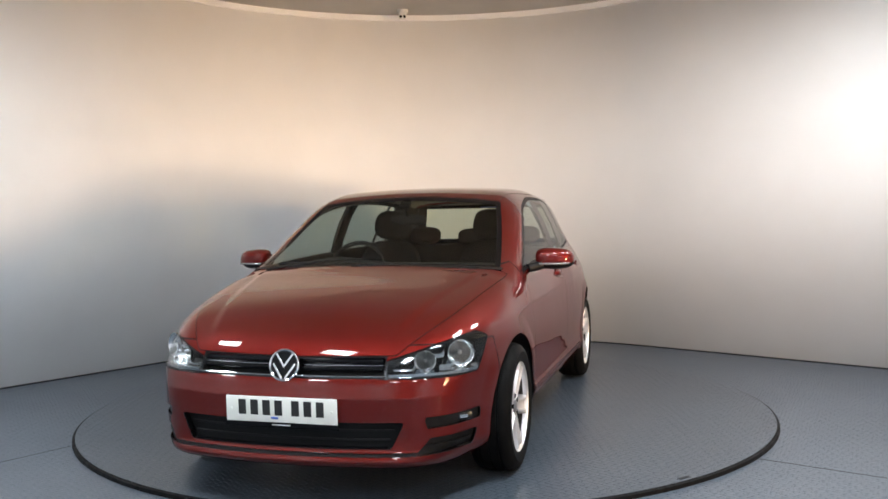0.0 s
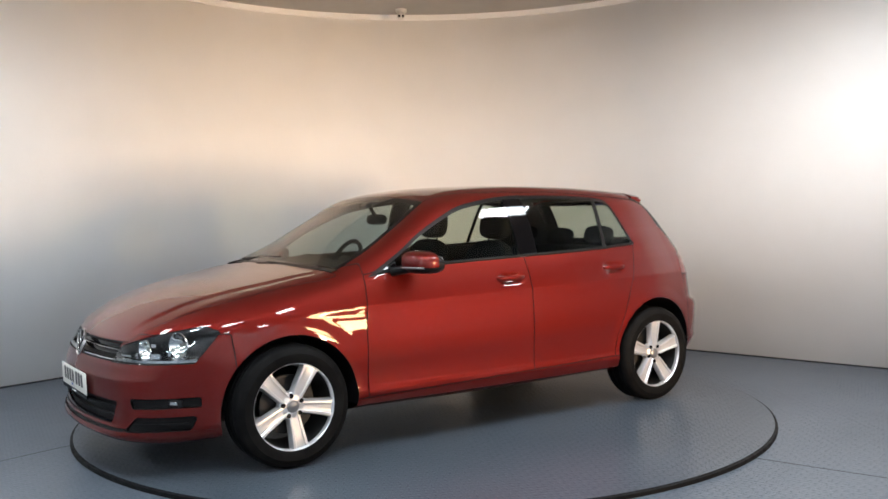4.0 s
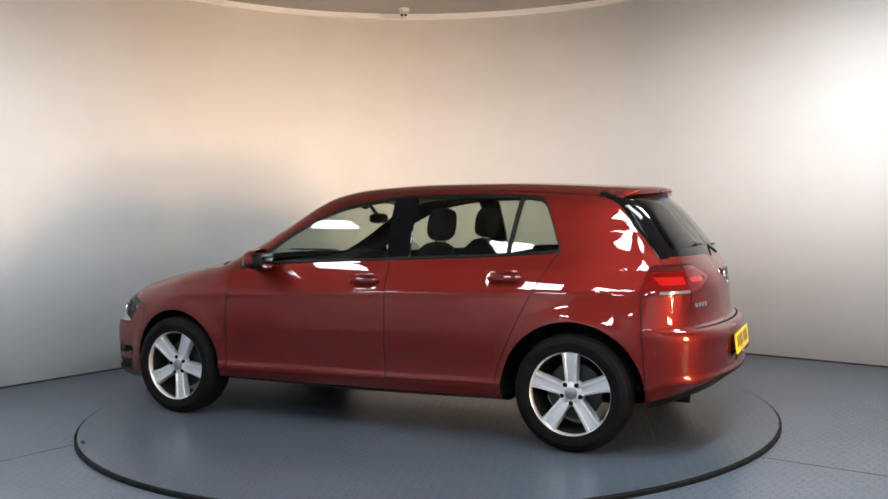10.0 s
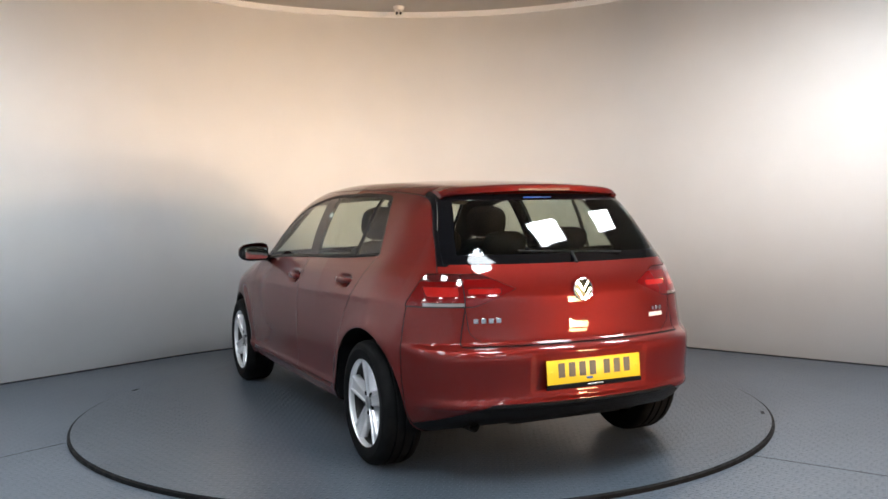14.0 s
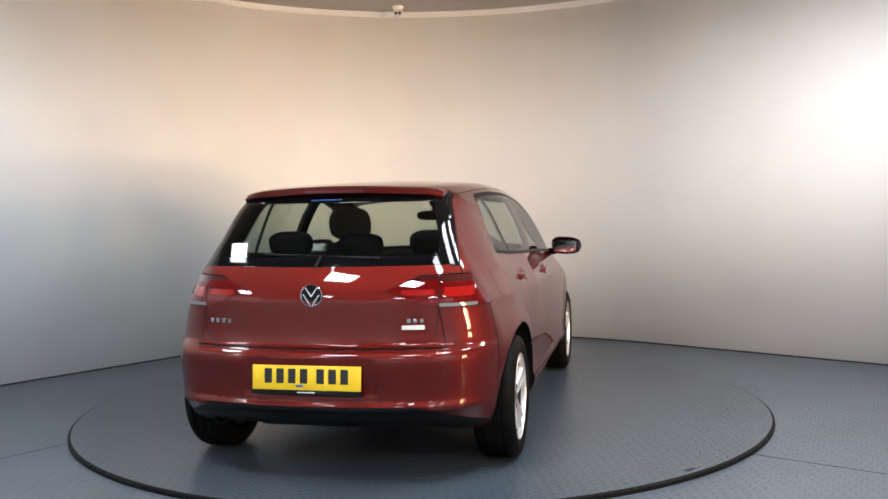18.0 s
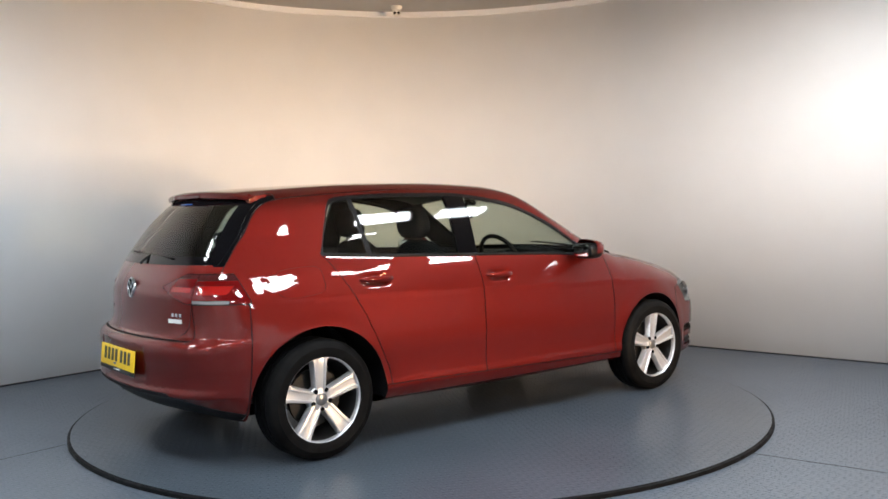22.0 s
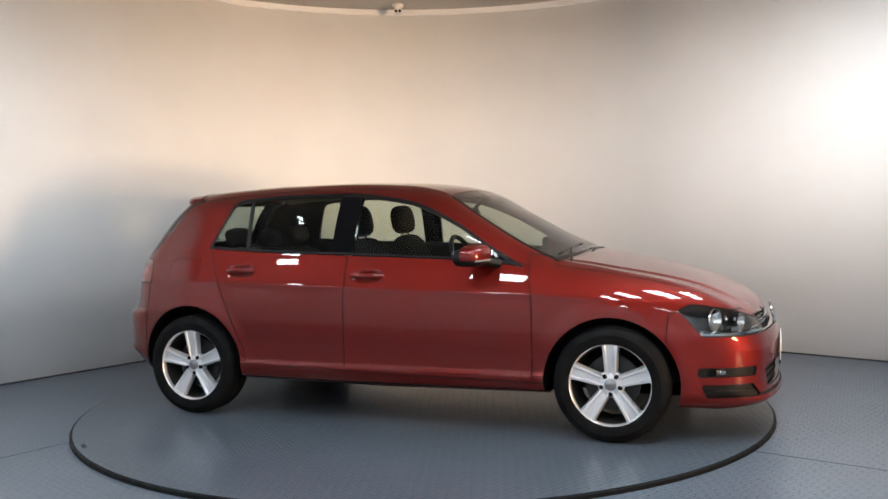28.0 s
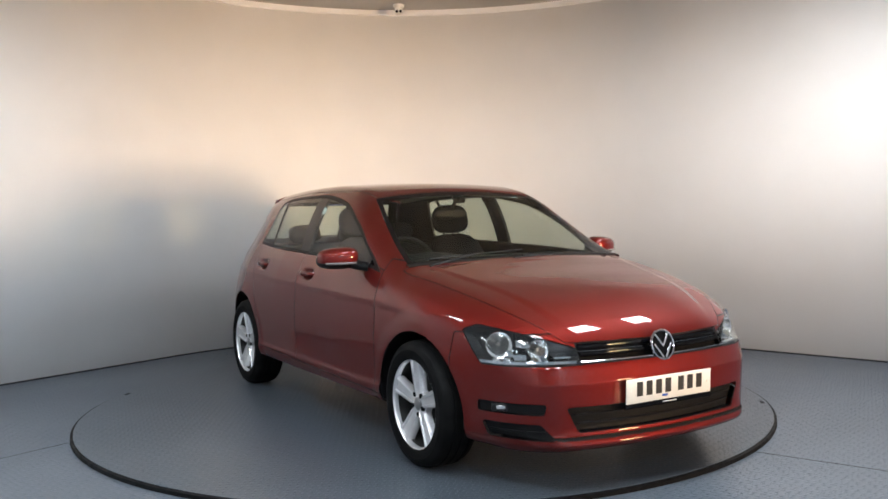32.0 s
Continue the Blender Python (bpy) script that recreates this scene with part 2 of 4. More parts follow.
def straight_wall(name, a, b, label, hole=None):
    """A straight wall from a to b, with an opening (start, end, bottom, top) through it; its outside lies to the right of the way from a to b."""
    d = (b - a).normalized()
    length, t = (b - a).length, 0.15
    bm = bmesh.new()
    ang = math.atan2(d.y, d.x)
    base = Matrix.Translation((a.x, a.y, 0)) @ Matrix.Rotation(ang, 4, "Z")
    if not hole:
        cuts = [(0, length, FLOOR_Z, CEIL_Z + 0.1)]
    else:
        s, e, z0, z1 = hole
        cuts = [(0, s, FLOOR_Z, CEIL_Z + 0.1), (e, length, FLOOR_Z, CEIL_Z + 0.1), (s, e, FLOOR_Z, z0), (s, e, z1, CEIL_Z + 0.1)]
    for x0, x1, z0, z1 in cuts:
        box(bm, (x1 - x0, t, z1 - z0), base @ Matrix.Translation(((x0 + x1) / 2, -t / 2, (z0 + z1) / 2)))
    return tagged(part(name, bm, BOUNCE_WALL, smooth=False), label, "wall", kind="structure"), base


# unseen walls close the room behind the camera and send back fill light
straight_wall("wall_south", FAR_L, REAR, "plain pale grey side wall")
HOLE = (7.02, 7.98, 0.55, 1.80)


east, EAST = straight_wall("wall_east", REAR, FAR_R, "pale grey wall with a window opening", HOLE)

# window in the side wall, in two panes above one another
win = tagged(new("window_1"), "white framed window with two panes", "window", kind="structure")
win.matrix_world = EAST @ Matrix.Translation(((HOLE[0] + HOLE[1]) / 2, -0.075, (HOLE[2] + HOLE[3]) / 2))
ww, wh = HOLE[1] - HOLE[0], HOLE[3] - HOLE[2]
bm = bmesh.new()
for sx in (-1, 1):
    box(bm, (0.06, 0.07, wh), Matrix.Translation((sx * (ww / 2 - 0.03), 0, 0)), 0.006)
for z in (-wh / 2 + 0.03, 0.0, wh / 2 - 0.03):
    box(bm, (ww - 0.12, 0.07, 0.06 if z else 0.16), Matrix.Translation((0, 0, z)), 0.006)
part("window_frame", bm, WHITE_PLASTIC, win)
for s in (-1, 1):
    bm = bmesh.new()
    box(bm, (ww - 0.12, 0.006, wh / 2 - 0.14), Matrix.Translation((0, 0, s * (wh / 4 + 0.01))))
    ob = part("pane", bm, PANE, win)
    ob.visible_shadow = False

# daylight in the window's opening
lamp = bpy.data.lights.new("window_light", "AREA")
lamp.shape, lamp.size, lamp.size_y = "RECTANGLE", ww - 0.14, wh - 0.06
lamp.energy, lamp.color, lamp.spread = WINDOW_POWER, WARM, radians(60)
lo = new("window_light", lamp)
spot = EAST @ Vector(((HOLE[0] + HOLE[1]) / 2, -0.16, (HOLE[2] + HOLE[3]) / 2))
lo.matrix_world = look(spot, (-1.25, 3.2, 2.25))

# floor: one sheet with plate joints laid in it
c = CORNER + (LEFT + RIGHT) * 5.3
quad = [CORNER + Vector((0, 0.8)), FAR_L + Vector((-0.4, 0)), REAR + Vector((0, -0.4)), FAR_R + Vector((0.4, 0))]
floor = mesh("floor", [(q.x, q.y, FLOOR_Z) for q in quad] + [(q.x, q.y, FLOOR_Z - 0.2) for q in quad], [(0, 1, 2, 3), (4, 7, 6, 5), (0, 4, 5, 1), (1, 5, 6, 2), (2, 6, 7, 3), (3, 7, 4, 0)], FLOOR, smooth=False)
tagged(floor, "grey painted steel tread plate floor with fine joints", "floor", kind="structure")
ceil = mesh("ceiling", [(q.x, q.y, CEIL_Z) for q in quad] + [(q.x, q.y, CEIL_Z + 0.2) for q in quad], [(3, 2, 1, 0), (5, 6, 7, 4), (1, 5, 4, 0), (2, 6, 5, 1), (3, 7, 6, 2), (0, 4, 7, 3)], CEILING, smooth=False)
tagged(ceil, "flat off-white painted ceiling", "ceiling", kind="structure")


def joint(a, b):
    """A narrow dark joint between floor plates."""
    a, b = Vector(a), Vector(b)
    d = (b - a).normalized()
    s = Vector((-d.y, d.x)) * 0.0018
    z0, z1 = FLOOR_Z - 0.004, FLOOR_Z + 0.0015
    v = [(q.x, q.y, z) for z in (z0, z1) for q in (a + s, b + s, b - s, a - s)]
    ob = mesh("floor_joint", v, [(4, 5, 6, 7), (0, 1, 5, 4), (1, 2, 6, 5), (2, 3, 7, 6), (3, 0, 4, 7)], JOINT, floor, smooth=False)
    return ob


SEAM = Vector((0.7815, -0.6245))
START = Vector((1.715, -1.423))
joint(START - SEAM * 0.02, START + SEAM * 6.0)
joint((-2.05, -0.85), (-2.05 - 3.9 * 0.62, -0.85 - 3.9 * 0.78))
for k in (1, 2):
    side = Vector((0.6245, 0.7815)) * (1.5 * k)
    joint(START + SEAM * 1.9 + side, START + SEAM * 5 + side)

# skirting where the wall meets the floor
pts = wall_line()
v, f = [], []
for k, q in enumerate(pts):
    d = (pts[min(k + 1, len(pts) - 1)] - pts[max(k - 1, 0)]).normalized()
    n = Vector((d.y, -d.x))
    i = q + n * 0.012
    v += [(i.x, i.y, FLOOR_Z), (i.x, i.y, FLOOR_Z + 0.012), (q.x, q.y, FLOOR_Z + 0.012)]
for k in range(len(pts) - 1):
    a = 3 * k
    f += [(a, a + 1, a + 4, a + 3), (a + 1, a + 2, a + 5, a + 4)]
tagged(mesh("trim", v, f, JOINT, smooth=False), "thin dark seal along the foot of the wall", "trim", kind="structure")
# cornice line below the ceiling
v, f = [], []
for k, q in enumerate(pts):
    d = (pts[min(k + 1, len(pts) - 1)] - pts[max(k - 1, 0)]).normalized()
    n = Vector((d.y, -d.x))
    i = q + n * 0.015
    v += [(q.x, q.y, CEIL_Z - 0.055), (i.x, i.y, CEIL_Z - 0.05), (i.x, i.y, CEIL_Z)]
for k in range(len(pts) - 1):
    a = 3 * k
    f += [(a, a + 3, a + 4, a + 1), (a + 1, a + 4, a + 5, a + 2)]
tagged(mesh("trim_2", v, f, WALL, smooth=False), "slim white cornice strip at the ceiling", "trim", kind="structure")


def led_panel(x, y, w=0.6, h=0.6, rz=0.0):
    """A square surface-mounted light panel."""
    e = tagged(new("ceiling_light"), "square white LED ceiling panel, switched on", "ceiling light", "LED panels on the ceiling")
    e.matrix_world = pose(x, y, CEIL_Z, 0, 0, rz)
    bm = bmesh.new()
    for s in (-1, 1):
        box(bm, (w, 0.025, 0.03), Matrix.Translation((0, s * (h / 2 - 0.0125), -0.015)), 0.003, 1)
        box(bm, (0.025, h - 0.05, 0.03), Matrix.Translation((s * (w / 2 - 0.0125), 0, -0.015)), 0.003, 1)
    part("frame", bm, WHITE_PLASTIC, e)
    bm = bmesh.new()
    box(bm, (w - 0.05, h - 0.05, 0.008), Matrix.Translation((0, 0, -0.016)))
    part("diffuser", bm, PANEL_GLOW, e, "glowing white diffuser")
    return e


# five panels stand in two rows along the walls; the others are added fill
for u, w in PANELS_AND_FILL:
    q = u * -LEFT + w * RIGHT
    led_panel(q.x, q.y, rz=math.degrees(math.atan2(-LEFT.y, -LEFT.x)))

# security camera at the ceiling by the back wall
cc = tagged(new("security_camera"), "small white dome security camera on the ceiling", "security camera")
cc.matrix_world = pose(-0.19, 3.05, CEIL_Z)
bm = bmesh.new()
lathe(bm, [(0.0, 0.0), (0.055, 0.0), (0.055, -0.02), (0.046, -0.034), (0.0, -0.036)], 24)
part("base", bm, WHITE_PLASTIC, cc)
bm = bmesh.new()
bmesh.ops.create_uvsphere(bm, u_segments=20, v_segments=12, radius=0.042, matrix=Matrix.Translation((0, 0, -0.062)))
part("body", bm, WHITE_PLASTIC, cc)
for s in (-1, 1):
    bm = bmesh.new()
    lathe(bm, [(0.0, 0.008), (0.012, 0.008), (0.014, 0.0), (0.014, -0.012)], 16, pose(s * 0.018, -0.036, -0.072, 90, 0, 0))
    part("lens", bm, GLOSS_BLACK, cc, "small black lens")

# ---- turntable ----
table = tagged(new("turntable"), "round grey tread plate turntable with black rubber edge", "turntable")
R_T = 2.20
bm = bmesh.new()
lathe(bm, [(0.0, 0.0), (0.7, 0.0), (1.5, 0.0), (R_T - 0.008, 0.0), (R_T - 0.008, -0.022), (0.0, -0.022)], 160)
bmesh.ops.remove_doubles(bm, verts=bm.verts, dist=1e-5)
part("plate", bm, SHADED_DISC, table)
bm = bmesh.new()
lathe(bm, [(R_T - 0.0078, -0.0045), (R_T + 0.005, -0.005), (R_T + 0.008, -0.007), (R_T + 0.009, -0.0258), (R_T - 0.0078, -0.0258), (R_T - 0.0078, -0.002)], 160)
part("edge", bm, BLACK_RUBBER, table, "black rubber edge strip")
for x, y, l, r in MARKS:
    bm = bmesh.new()
    box(bm, (l, 0.022, 0.003), pose(x, y, 0.0015, 0, 0, r), 0.001, 1)
    part("lifting_slot", bm, JOINT, table, "small dark slot")


# ---- the car: one smooth body shape, cut into its panels ----
def curve(xs, ys):
    """Smooth monotone interpolation through given points, as a function on arrays."""
    xs, ys = np.array(xs, float), np.array(ys, float)
    h, d = np.diff(xs), np.diff(ys) / np.diff(xs)
    m = np.zeros_like(ys)
    for k in range(1, len(xs) - 1):
        if d[k - 1] * d[k] > 0:
            w1, w2 = 2 * h[k] + h[k - 1], h[k] + 2 * h[k - 1]
            m[k] = (w1 + w2) / (w1 / d[k - 1] + w2 / d[k])
    m[0], m[-1] = d[0], d[-1]

    def f(x):
        x = np.asarray(x, float)
        i = np.clip(np.searchsorted(xs, x) - 1, 0, len(h) - 1)
        t = (x - xs[i]) / h[i]
        inside = (2 * t**3 - 3 * t**2 + 1) * ys[i] + (t**3 - 2 * t**2 + t) * h[i] * m[i] + (3 * t**2 - 2 * t**3) * ys[i + 1] + (t**3 - t**2) * h[i] * m[i + 1]
        return np.where(x < xs[0], ys[0] + (x - xs[0]) * m[0], np.where(x > xs[-1], ys[-1] + (x - xs[-1]) * m[-1], inside))

    return f


FRONT_BOW, REAR_BOW, NARROW = (0.237, 0.229), (0.246, 0.334), (-0.031, 0.28, 0.305)
CREASE = 0.800
HANDLES = ((-0.09, 0.882), (-0.958, 0.906))
AXLE, TYRE_R, ARCH_R, ARCH_Z = 1.3185, 0.312, {1: 0.360, -1: 0.378}, 0.312
plan = curve([-2.1, -1.9, -1.6, -1.3, -0.6, 0.3, 0.9, 1.3, 1.6, 1.85, 2.1], [0.630, 0.756, 0.850, 0.894, 0.899, 0.897, 0.890, 0.883, 0.842, 0.768, 0.648])
fall = curve([0.12, 0.17, 0.22, 0.27, 0.32, 0.42, 0.58, 0.70, 0.785, 0.81, 0.86, 0.92, 0.965, 1.0, 1.10, 1.20, 1.30, 1.37, 1.45], [0.130, 0.078, 0.046, 0.030, 0.026, 0.019, 0.014, 0.022, 0.028, 0.034, 0.0495, 0.0705, 0.0880, 0.1030, 0.139, 0.180, 0.232, 0.279, 0.340])
door_fall = curve([0.12, 0.17, 0.22, 0.27, 0.3, 0.325, 0.345, 0.36, 0.375, 0.41, 0.46, 0.52, 0.57, 0.63, 0.7, 0.76, 0.79, 0.8, 0.82, 0.86, 0.9, 0.95, 1.0, 1.1, 1.2, 1.3, 1.37, 1.45], [0.13, 0.082, 0.056, 0.035, 0.0225, 0.0145, 0.0140, 0.0190, 0.0210, 0.0215, 0.0195, 0.015, 0.014, 0.0152, 0.0185, 0.023, 0.0262, 0.0275, 0.0335, 0.048, 0.0645, 0.088, 0.113, 0.144, 0.182, 0.232, 0.279, 0.34])
top_c = curve([-2.0, -1.62, -1.2, -0.8, -0.4, 0.0, 0.25, 0.55, 0.95, 1.10, 1.25, 1.56, 1.75, 1.93, 2.05, 2.12, 2.2], [1.330, 1.389, 1.425, 1.443, 1.448, 1.435, 1.404, 1.264, 1.050, 0.981, 0.947, 0.893, 0.849, 0.776, 0.708, 0.648, 0.550])
crown = curve([-2.0, -1.2, -0.4, 0.1, 0.35, 0.7, 0.95, 1.2, 1.6, 2.1], [0.105, 0.077, 0.070, 0.077, 0.118, 0.159, 0.117, 0.047, 0.082, 0.221])
nose = curve([0.12, 0.17, 0.20, 0.222, 0.245, 0.27, 0.30, 0.36, 0.45, 0.485, 0.50, 0.52, 0.57, 0.60, 0.65, 0.70, 0.78, 0.9], [2.000, 2.105, 2.163, 2.179, 2.171, 2.160, 2.157, 2.159, 2.161, 2.161, 2.1575, 2.152, 2.141, 2.120, 2.104, 2.093, 2.057, 1.990])
tail = curve([0.16, 0.24, 0.30, 0.355, 0.375, 0.39, 0.41, 0.45, 0.52, 0.585, 0.615, 0.635, 0.648, 0.660, 0.76, 0.85, 0.90, 0.94, 0.97, 1.0, 1.04, 1.2, 1.36, 1.45], [-1.800, -1.895, -1.975, -2.040, -2.070, -2.071, -2.060, -2.059, -2.064, -2.069, -2.064, -2.048, -2.020, -2.000, -1.986, -1.983, -1.970, -1.952, -1.935, -1.916, -1.890, -1.767, -1.616, -1.530])
ridge_y = curve([0.9, 1.1, 1.5, 1.8, 2.1], [0.665, 0.645, 0.575, 0.515, 0.43])
pinch = curve([0.4, 0.6, 0.7, 0.8, 0.9, 1.0, 1.1, 1.2, 1.3, 1.5], [0.0, 0.001, 0.022, 0.080, 0.142, 0.204, 0.262, 0.294, 0.300, 0.301])
soft_top = curve([-2.0, -1.4, -0.5, 0.3, 0.9, 1.2, 1.6, 2.1], [0.09, 0.10, 0.10, 0.10, 0.10, 0.15, 0.17, 0.12])


def smax(a, b, k):
    h = np.maximum(k - np.abs(a - b), 0) / k
    return np.maximum(a, b) + h * h * k * 0.25


def ramp(t):
    t = np.clip(t, 0, 1)
    return t * t * (3 - 2 * t)


def body(x, y, z):
    """Signed shape of the bare body, below zero inside; x forward, y to the left (made for y > 0), z up from the ground."""
    y = np.abs(y)
    rise = 0.026 * (x - 0.3) * (z < 2)
    zz = z + rise * np.clip((z - 0.35) / 0.3, 0, 1) * np.clip((1.15 - z) / 0.2, 0, 1)
    mid = ramp((1.42 - np.abs(x + 0.05)) / 0.45)
    half = plan(x) - (1 - mid) * fall(zz) - mid * door_fall(zz)
    for ax in (-AXLE, AXLE):
        r = np.hypot(x - ax, z - ARCH_Z)
        half = half + 0.007 * ramp((0.470 - r) / 0.095) * (z > 0.1)
    half = half - NARROW[0] * np.clip(-0.5 - x, 0, 2) ** 2 * np.clip(z - 0.92, 0, 1) - NARROW[1] * np.clip(-1.5 - x, 0, 1) * np.clip(0.5 - z, 0, 1) - NARROW[2] * np.clip(-0.6 - x, 0, 1) * pinch(z)
    for hx, hz in HANDLES:
        half = half - 0.016 * np.exp(-(((x - hx) / 0.075) ** 4) - ((z - hz + 0.004) / 0.030) ** 4)
    under = CREASE + 0.026 * (0.3 - x) - z
    half = half - 0.0026 * np.clip(under / 0.03, 0, 1) * np.exp(-np.clip(under - 0.03, 0, 1) / 0.10) * np.clip((1.45 - x) / 0.4, 0, 1) * np.clip((x + 1.75) / 0.3, 0, 1)
    half = half - 0.11 * np.clip((0.268 - z) / 0.07, 0, 1) * np.clip((1.2 - np.abs(x)) / 0.15, 0, 1)
    side = y - half
    ridge = 0.007 * ramp((ridge_y(x) - y) / 0.05) * ramp((x - 1.02) / 0.12) * ramp((2.05 - x) / 0.2)
    top = (z - top_c(x) + crown(x) * y * y - ridge) * np.where((x > 0.2) & (x < 1.05), 0.86, 0.97)
    front = x - nose(z) + FRONT_BOW[0] * y * y + FRONT_BOW[1] * y**6
    rear = tail(z) + REAR_BOW[0] * y * y + REAR_BOW[1] * y**6 - x + 0.006 * np.clip((0.33 - y) / 0.03, 0, 1) * np.clip((z - 0.43) / 0.02, 0, 1) * np.clip((0.615 - z) / 0.02, 0, 1)
    f = smax(side, top, soft_top(x))
    f = smax(f, front, 0.10)
    f = smax(f, rear, 0.10)
    return smax(f, 0.165 + 0.02 * np.abs(x) + 0.06 * np.clip((-1.55 - x) / 0.3, 0, 1) - 0.030 * np.clip((x - 1.55) / 0.3, 0, 1) + 0.05 * np.clip((1.15 - np.abs(x)) / 0.08, 0, 1) - z, 0.05)


def net(field, lo, hi, step):
    """Surface net of a field's zero level: vertices drawn onto the surface, and quads."""
    axes = [np.arange(a, b, step) for a, b in zip(lo, hi)]
    g = field(*np.meshgrid(*axes, indexing="ij")) < 0
    nx, ny, nz = g.shape
    count = sum(g[i:nx - 1 + i, j:ny - 1 + j, k:nz - 1 + k].astype(np.int8) for i in (0, 1) for j in (0, 1) for k in (0, 1))
    mixed = (count > 0) & (count < 8)
    ids = -np.ones(mixed.shape, int)
    ids[mixed] = np.arange(mixed.sum())
    cells = np.argwhere(mixed)
    v = np.stack([axes[d][cells[:, d]] + step / 2 for d in range(3)], 1)
    quads = []
    for d in range(3):
        a = np.moveaxis(g, d, 0)
        cut = a[1:] != a[:-1]
        w = np.moveaxis(ids, d, 0)
        for q in np.argwhere(cut[:, 1:-1, 1:-1]):
            i, j, k = q
            ring = [w[i, j, k], w[i, j + 1, k], w[i, j + 1, k + 1], w[i, j, k + 1]]
            if min(ring) < 0:
                continue
            flip = a[i, j + 1, k + 1]
            if d == 1:
                flip = not flip
            quads.append(ring if flip else ring[::-1])
    return v, quads


def slope(field, v, e=1e-4):
    return np.stack([(field(*(v + e * u).T) - field(*(v - e * u).T)) / (2 * e) for u in np.eye(3)], 1)


STEP = 0.015
V, polys = net(body, (-2.2, -0.05, 0.1), (2.3, 0.95, 1.52), STEP)
for k in range(6):
    nb = np.zeros_like(V)
    if k < 2:
        cnt = np.zeros(len(V))
        q = np.array(polys)
        for c in range(4):
            np.add.at(nb, q[:, c], V[q[:, (c + 1) % 4]] + V[q[:, (c + 3) % 4]])
            np.add.at(cnt, q[:, c], 2)
        V = np.where(cnt[:, None] > 7, 0.5 * V + 0.5 * nb / np.maximum(cnt, 1)[:, None], V)
    gr = slope(body, V)
    V = V - gr * (np.clip(body(*V.T), -0.02, 0.02) / np.maximum((gr**2).sum(1), 0.2))[:, None]
verts = [tuple(q) for q in V]


def split(sel, fn):
    """Cuts polygons along the zero level of fn(x, y, z): those below zero, those above."""
    arr = np.array(verts)
    val = fn(arr[:, 0], arr[:, 1], arr[:, 2])
    val = np.where(np.abs(val) < 1e-5, -1e-5, val)
    seen, low, high = {}, [], []
    sgn = val <= 0
    for p_ in sel:
        s = [sgn[i] for i in p_]
        if all(s):
            low.append(p_)
        elif not any(s):
            high.append(p_)
        else:
            a, b = [], []
            for i, j in zip(p_, p_[1:] + p_[:1]):
                (a if sgn[i] else b).append(i)
                if sgn[i] != sgn[j]:
                    key = (min(i, j), max(i, j))
                    if key not in seen:
                        t = val[key[0]] / (val[key[0]] - val[key[1]])
                        seen[key] = len(verts)
                        verts.append(tuple(arr[key[0]] * (1 - t) + arr[key[1]] * t))
                    a.append(seen[key])
                    b.append(seen[key])
            if len(a) > 2:
                low.append(a)
            if len(b) > 2:
                high.append(b)
    return low, high


GAP = 0.0027
gaps = []


def cut(sel, fn, gap=GAP):
    """Splits with a narrow open joint; the joint's strip is sunk and coloured dark as shade."""
    low, rest = split(sel, lambda x, y, z: fn(x, y, z) + gap)
    strip, high = split(rest, lambda x, y, z: fn(x, y, z) - gap)
    gaps.extend(strip)
    return low, high


def both(*fs):
    return lambda x, y, z: np.maximum.reduce([f(x, y, z) for f in fs])


def either(*fs):
    return lambda x, y, z: np.minimum.reduce([f(x, y, z) for f in fs])


polys = [list(map(int, q)) for q in polys]
_, polys = split(polys, lambda x, y, z: y)
for ax in (-AXLE, AXLE):
    _, polys = split(polys, both(lambda x, y, z: np.hypot(x - ax, z - ARCH_Z) - ARCH_R[1 if ax > 0 else -1], lambda x, y, z: 0.45 - y))

# glass areas
belt = curve([-1.4, -1.25, -0.9, -0.24, 0.4, 0.7, 0.88], [1.047, 1.041, 1.021, 0.999, 0.976, 0.955, 0.924])
cant = curve([-1.3, -1.255, -1.21, -1.16, -1.125, -1.095, -1.04, -0.9, -0.7, -0.34, 0.09, 0.42, 0.646, 0.90], [0.92, 1.02, 1.125, 1.245, 1.315, 1.340, 1.352, 1.362, 1.370, 1.371, 1.322, 1.190, 1.048, 0.905])
side_glass = both(lambda x, y, z: belt(x) - z, lambda x, y, z: z - cant(x), lambda x, y, z: -1.262 - x + 0.0 * z, lambda x, y, z: 0.45 - y)
shield_y = curve([0.2, 0.35, 0.6, 0.95, 1.1], [0.54, 0.572, 0.632, 0.70, 0.725])
shield = both(lambda x, y, z: y - shield_y(x), lambda x, y, z: 0.345 - x, lambda x, y, z: x - 1.078 + 0.14 * y * y, lambda x, y, z: 0.9 - z)
rear_y = curve([1.0, 1.1, 1.25, 1.36], [0.630, 0.612, 0.565, 0.525])
rear_glass = both(lambda x, y, z: y - rear_y(z), lambda x, y, z: 1.012 - z + 0.01 * y * y, lambda x, y, z: z - 1.346 + 0.03 * y * y, lambda x, y, z: x + 1.3)
dlo, polys = cut(polys, side_glass, 0.0012)
screen, polys = cut(polys, shield, 0.0012)
hatch_glass, polys = cut(polys, rear_glass, 0.0012)

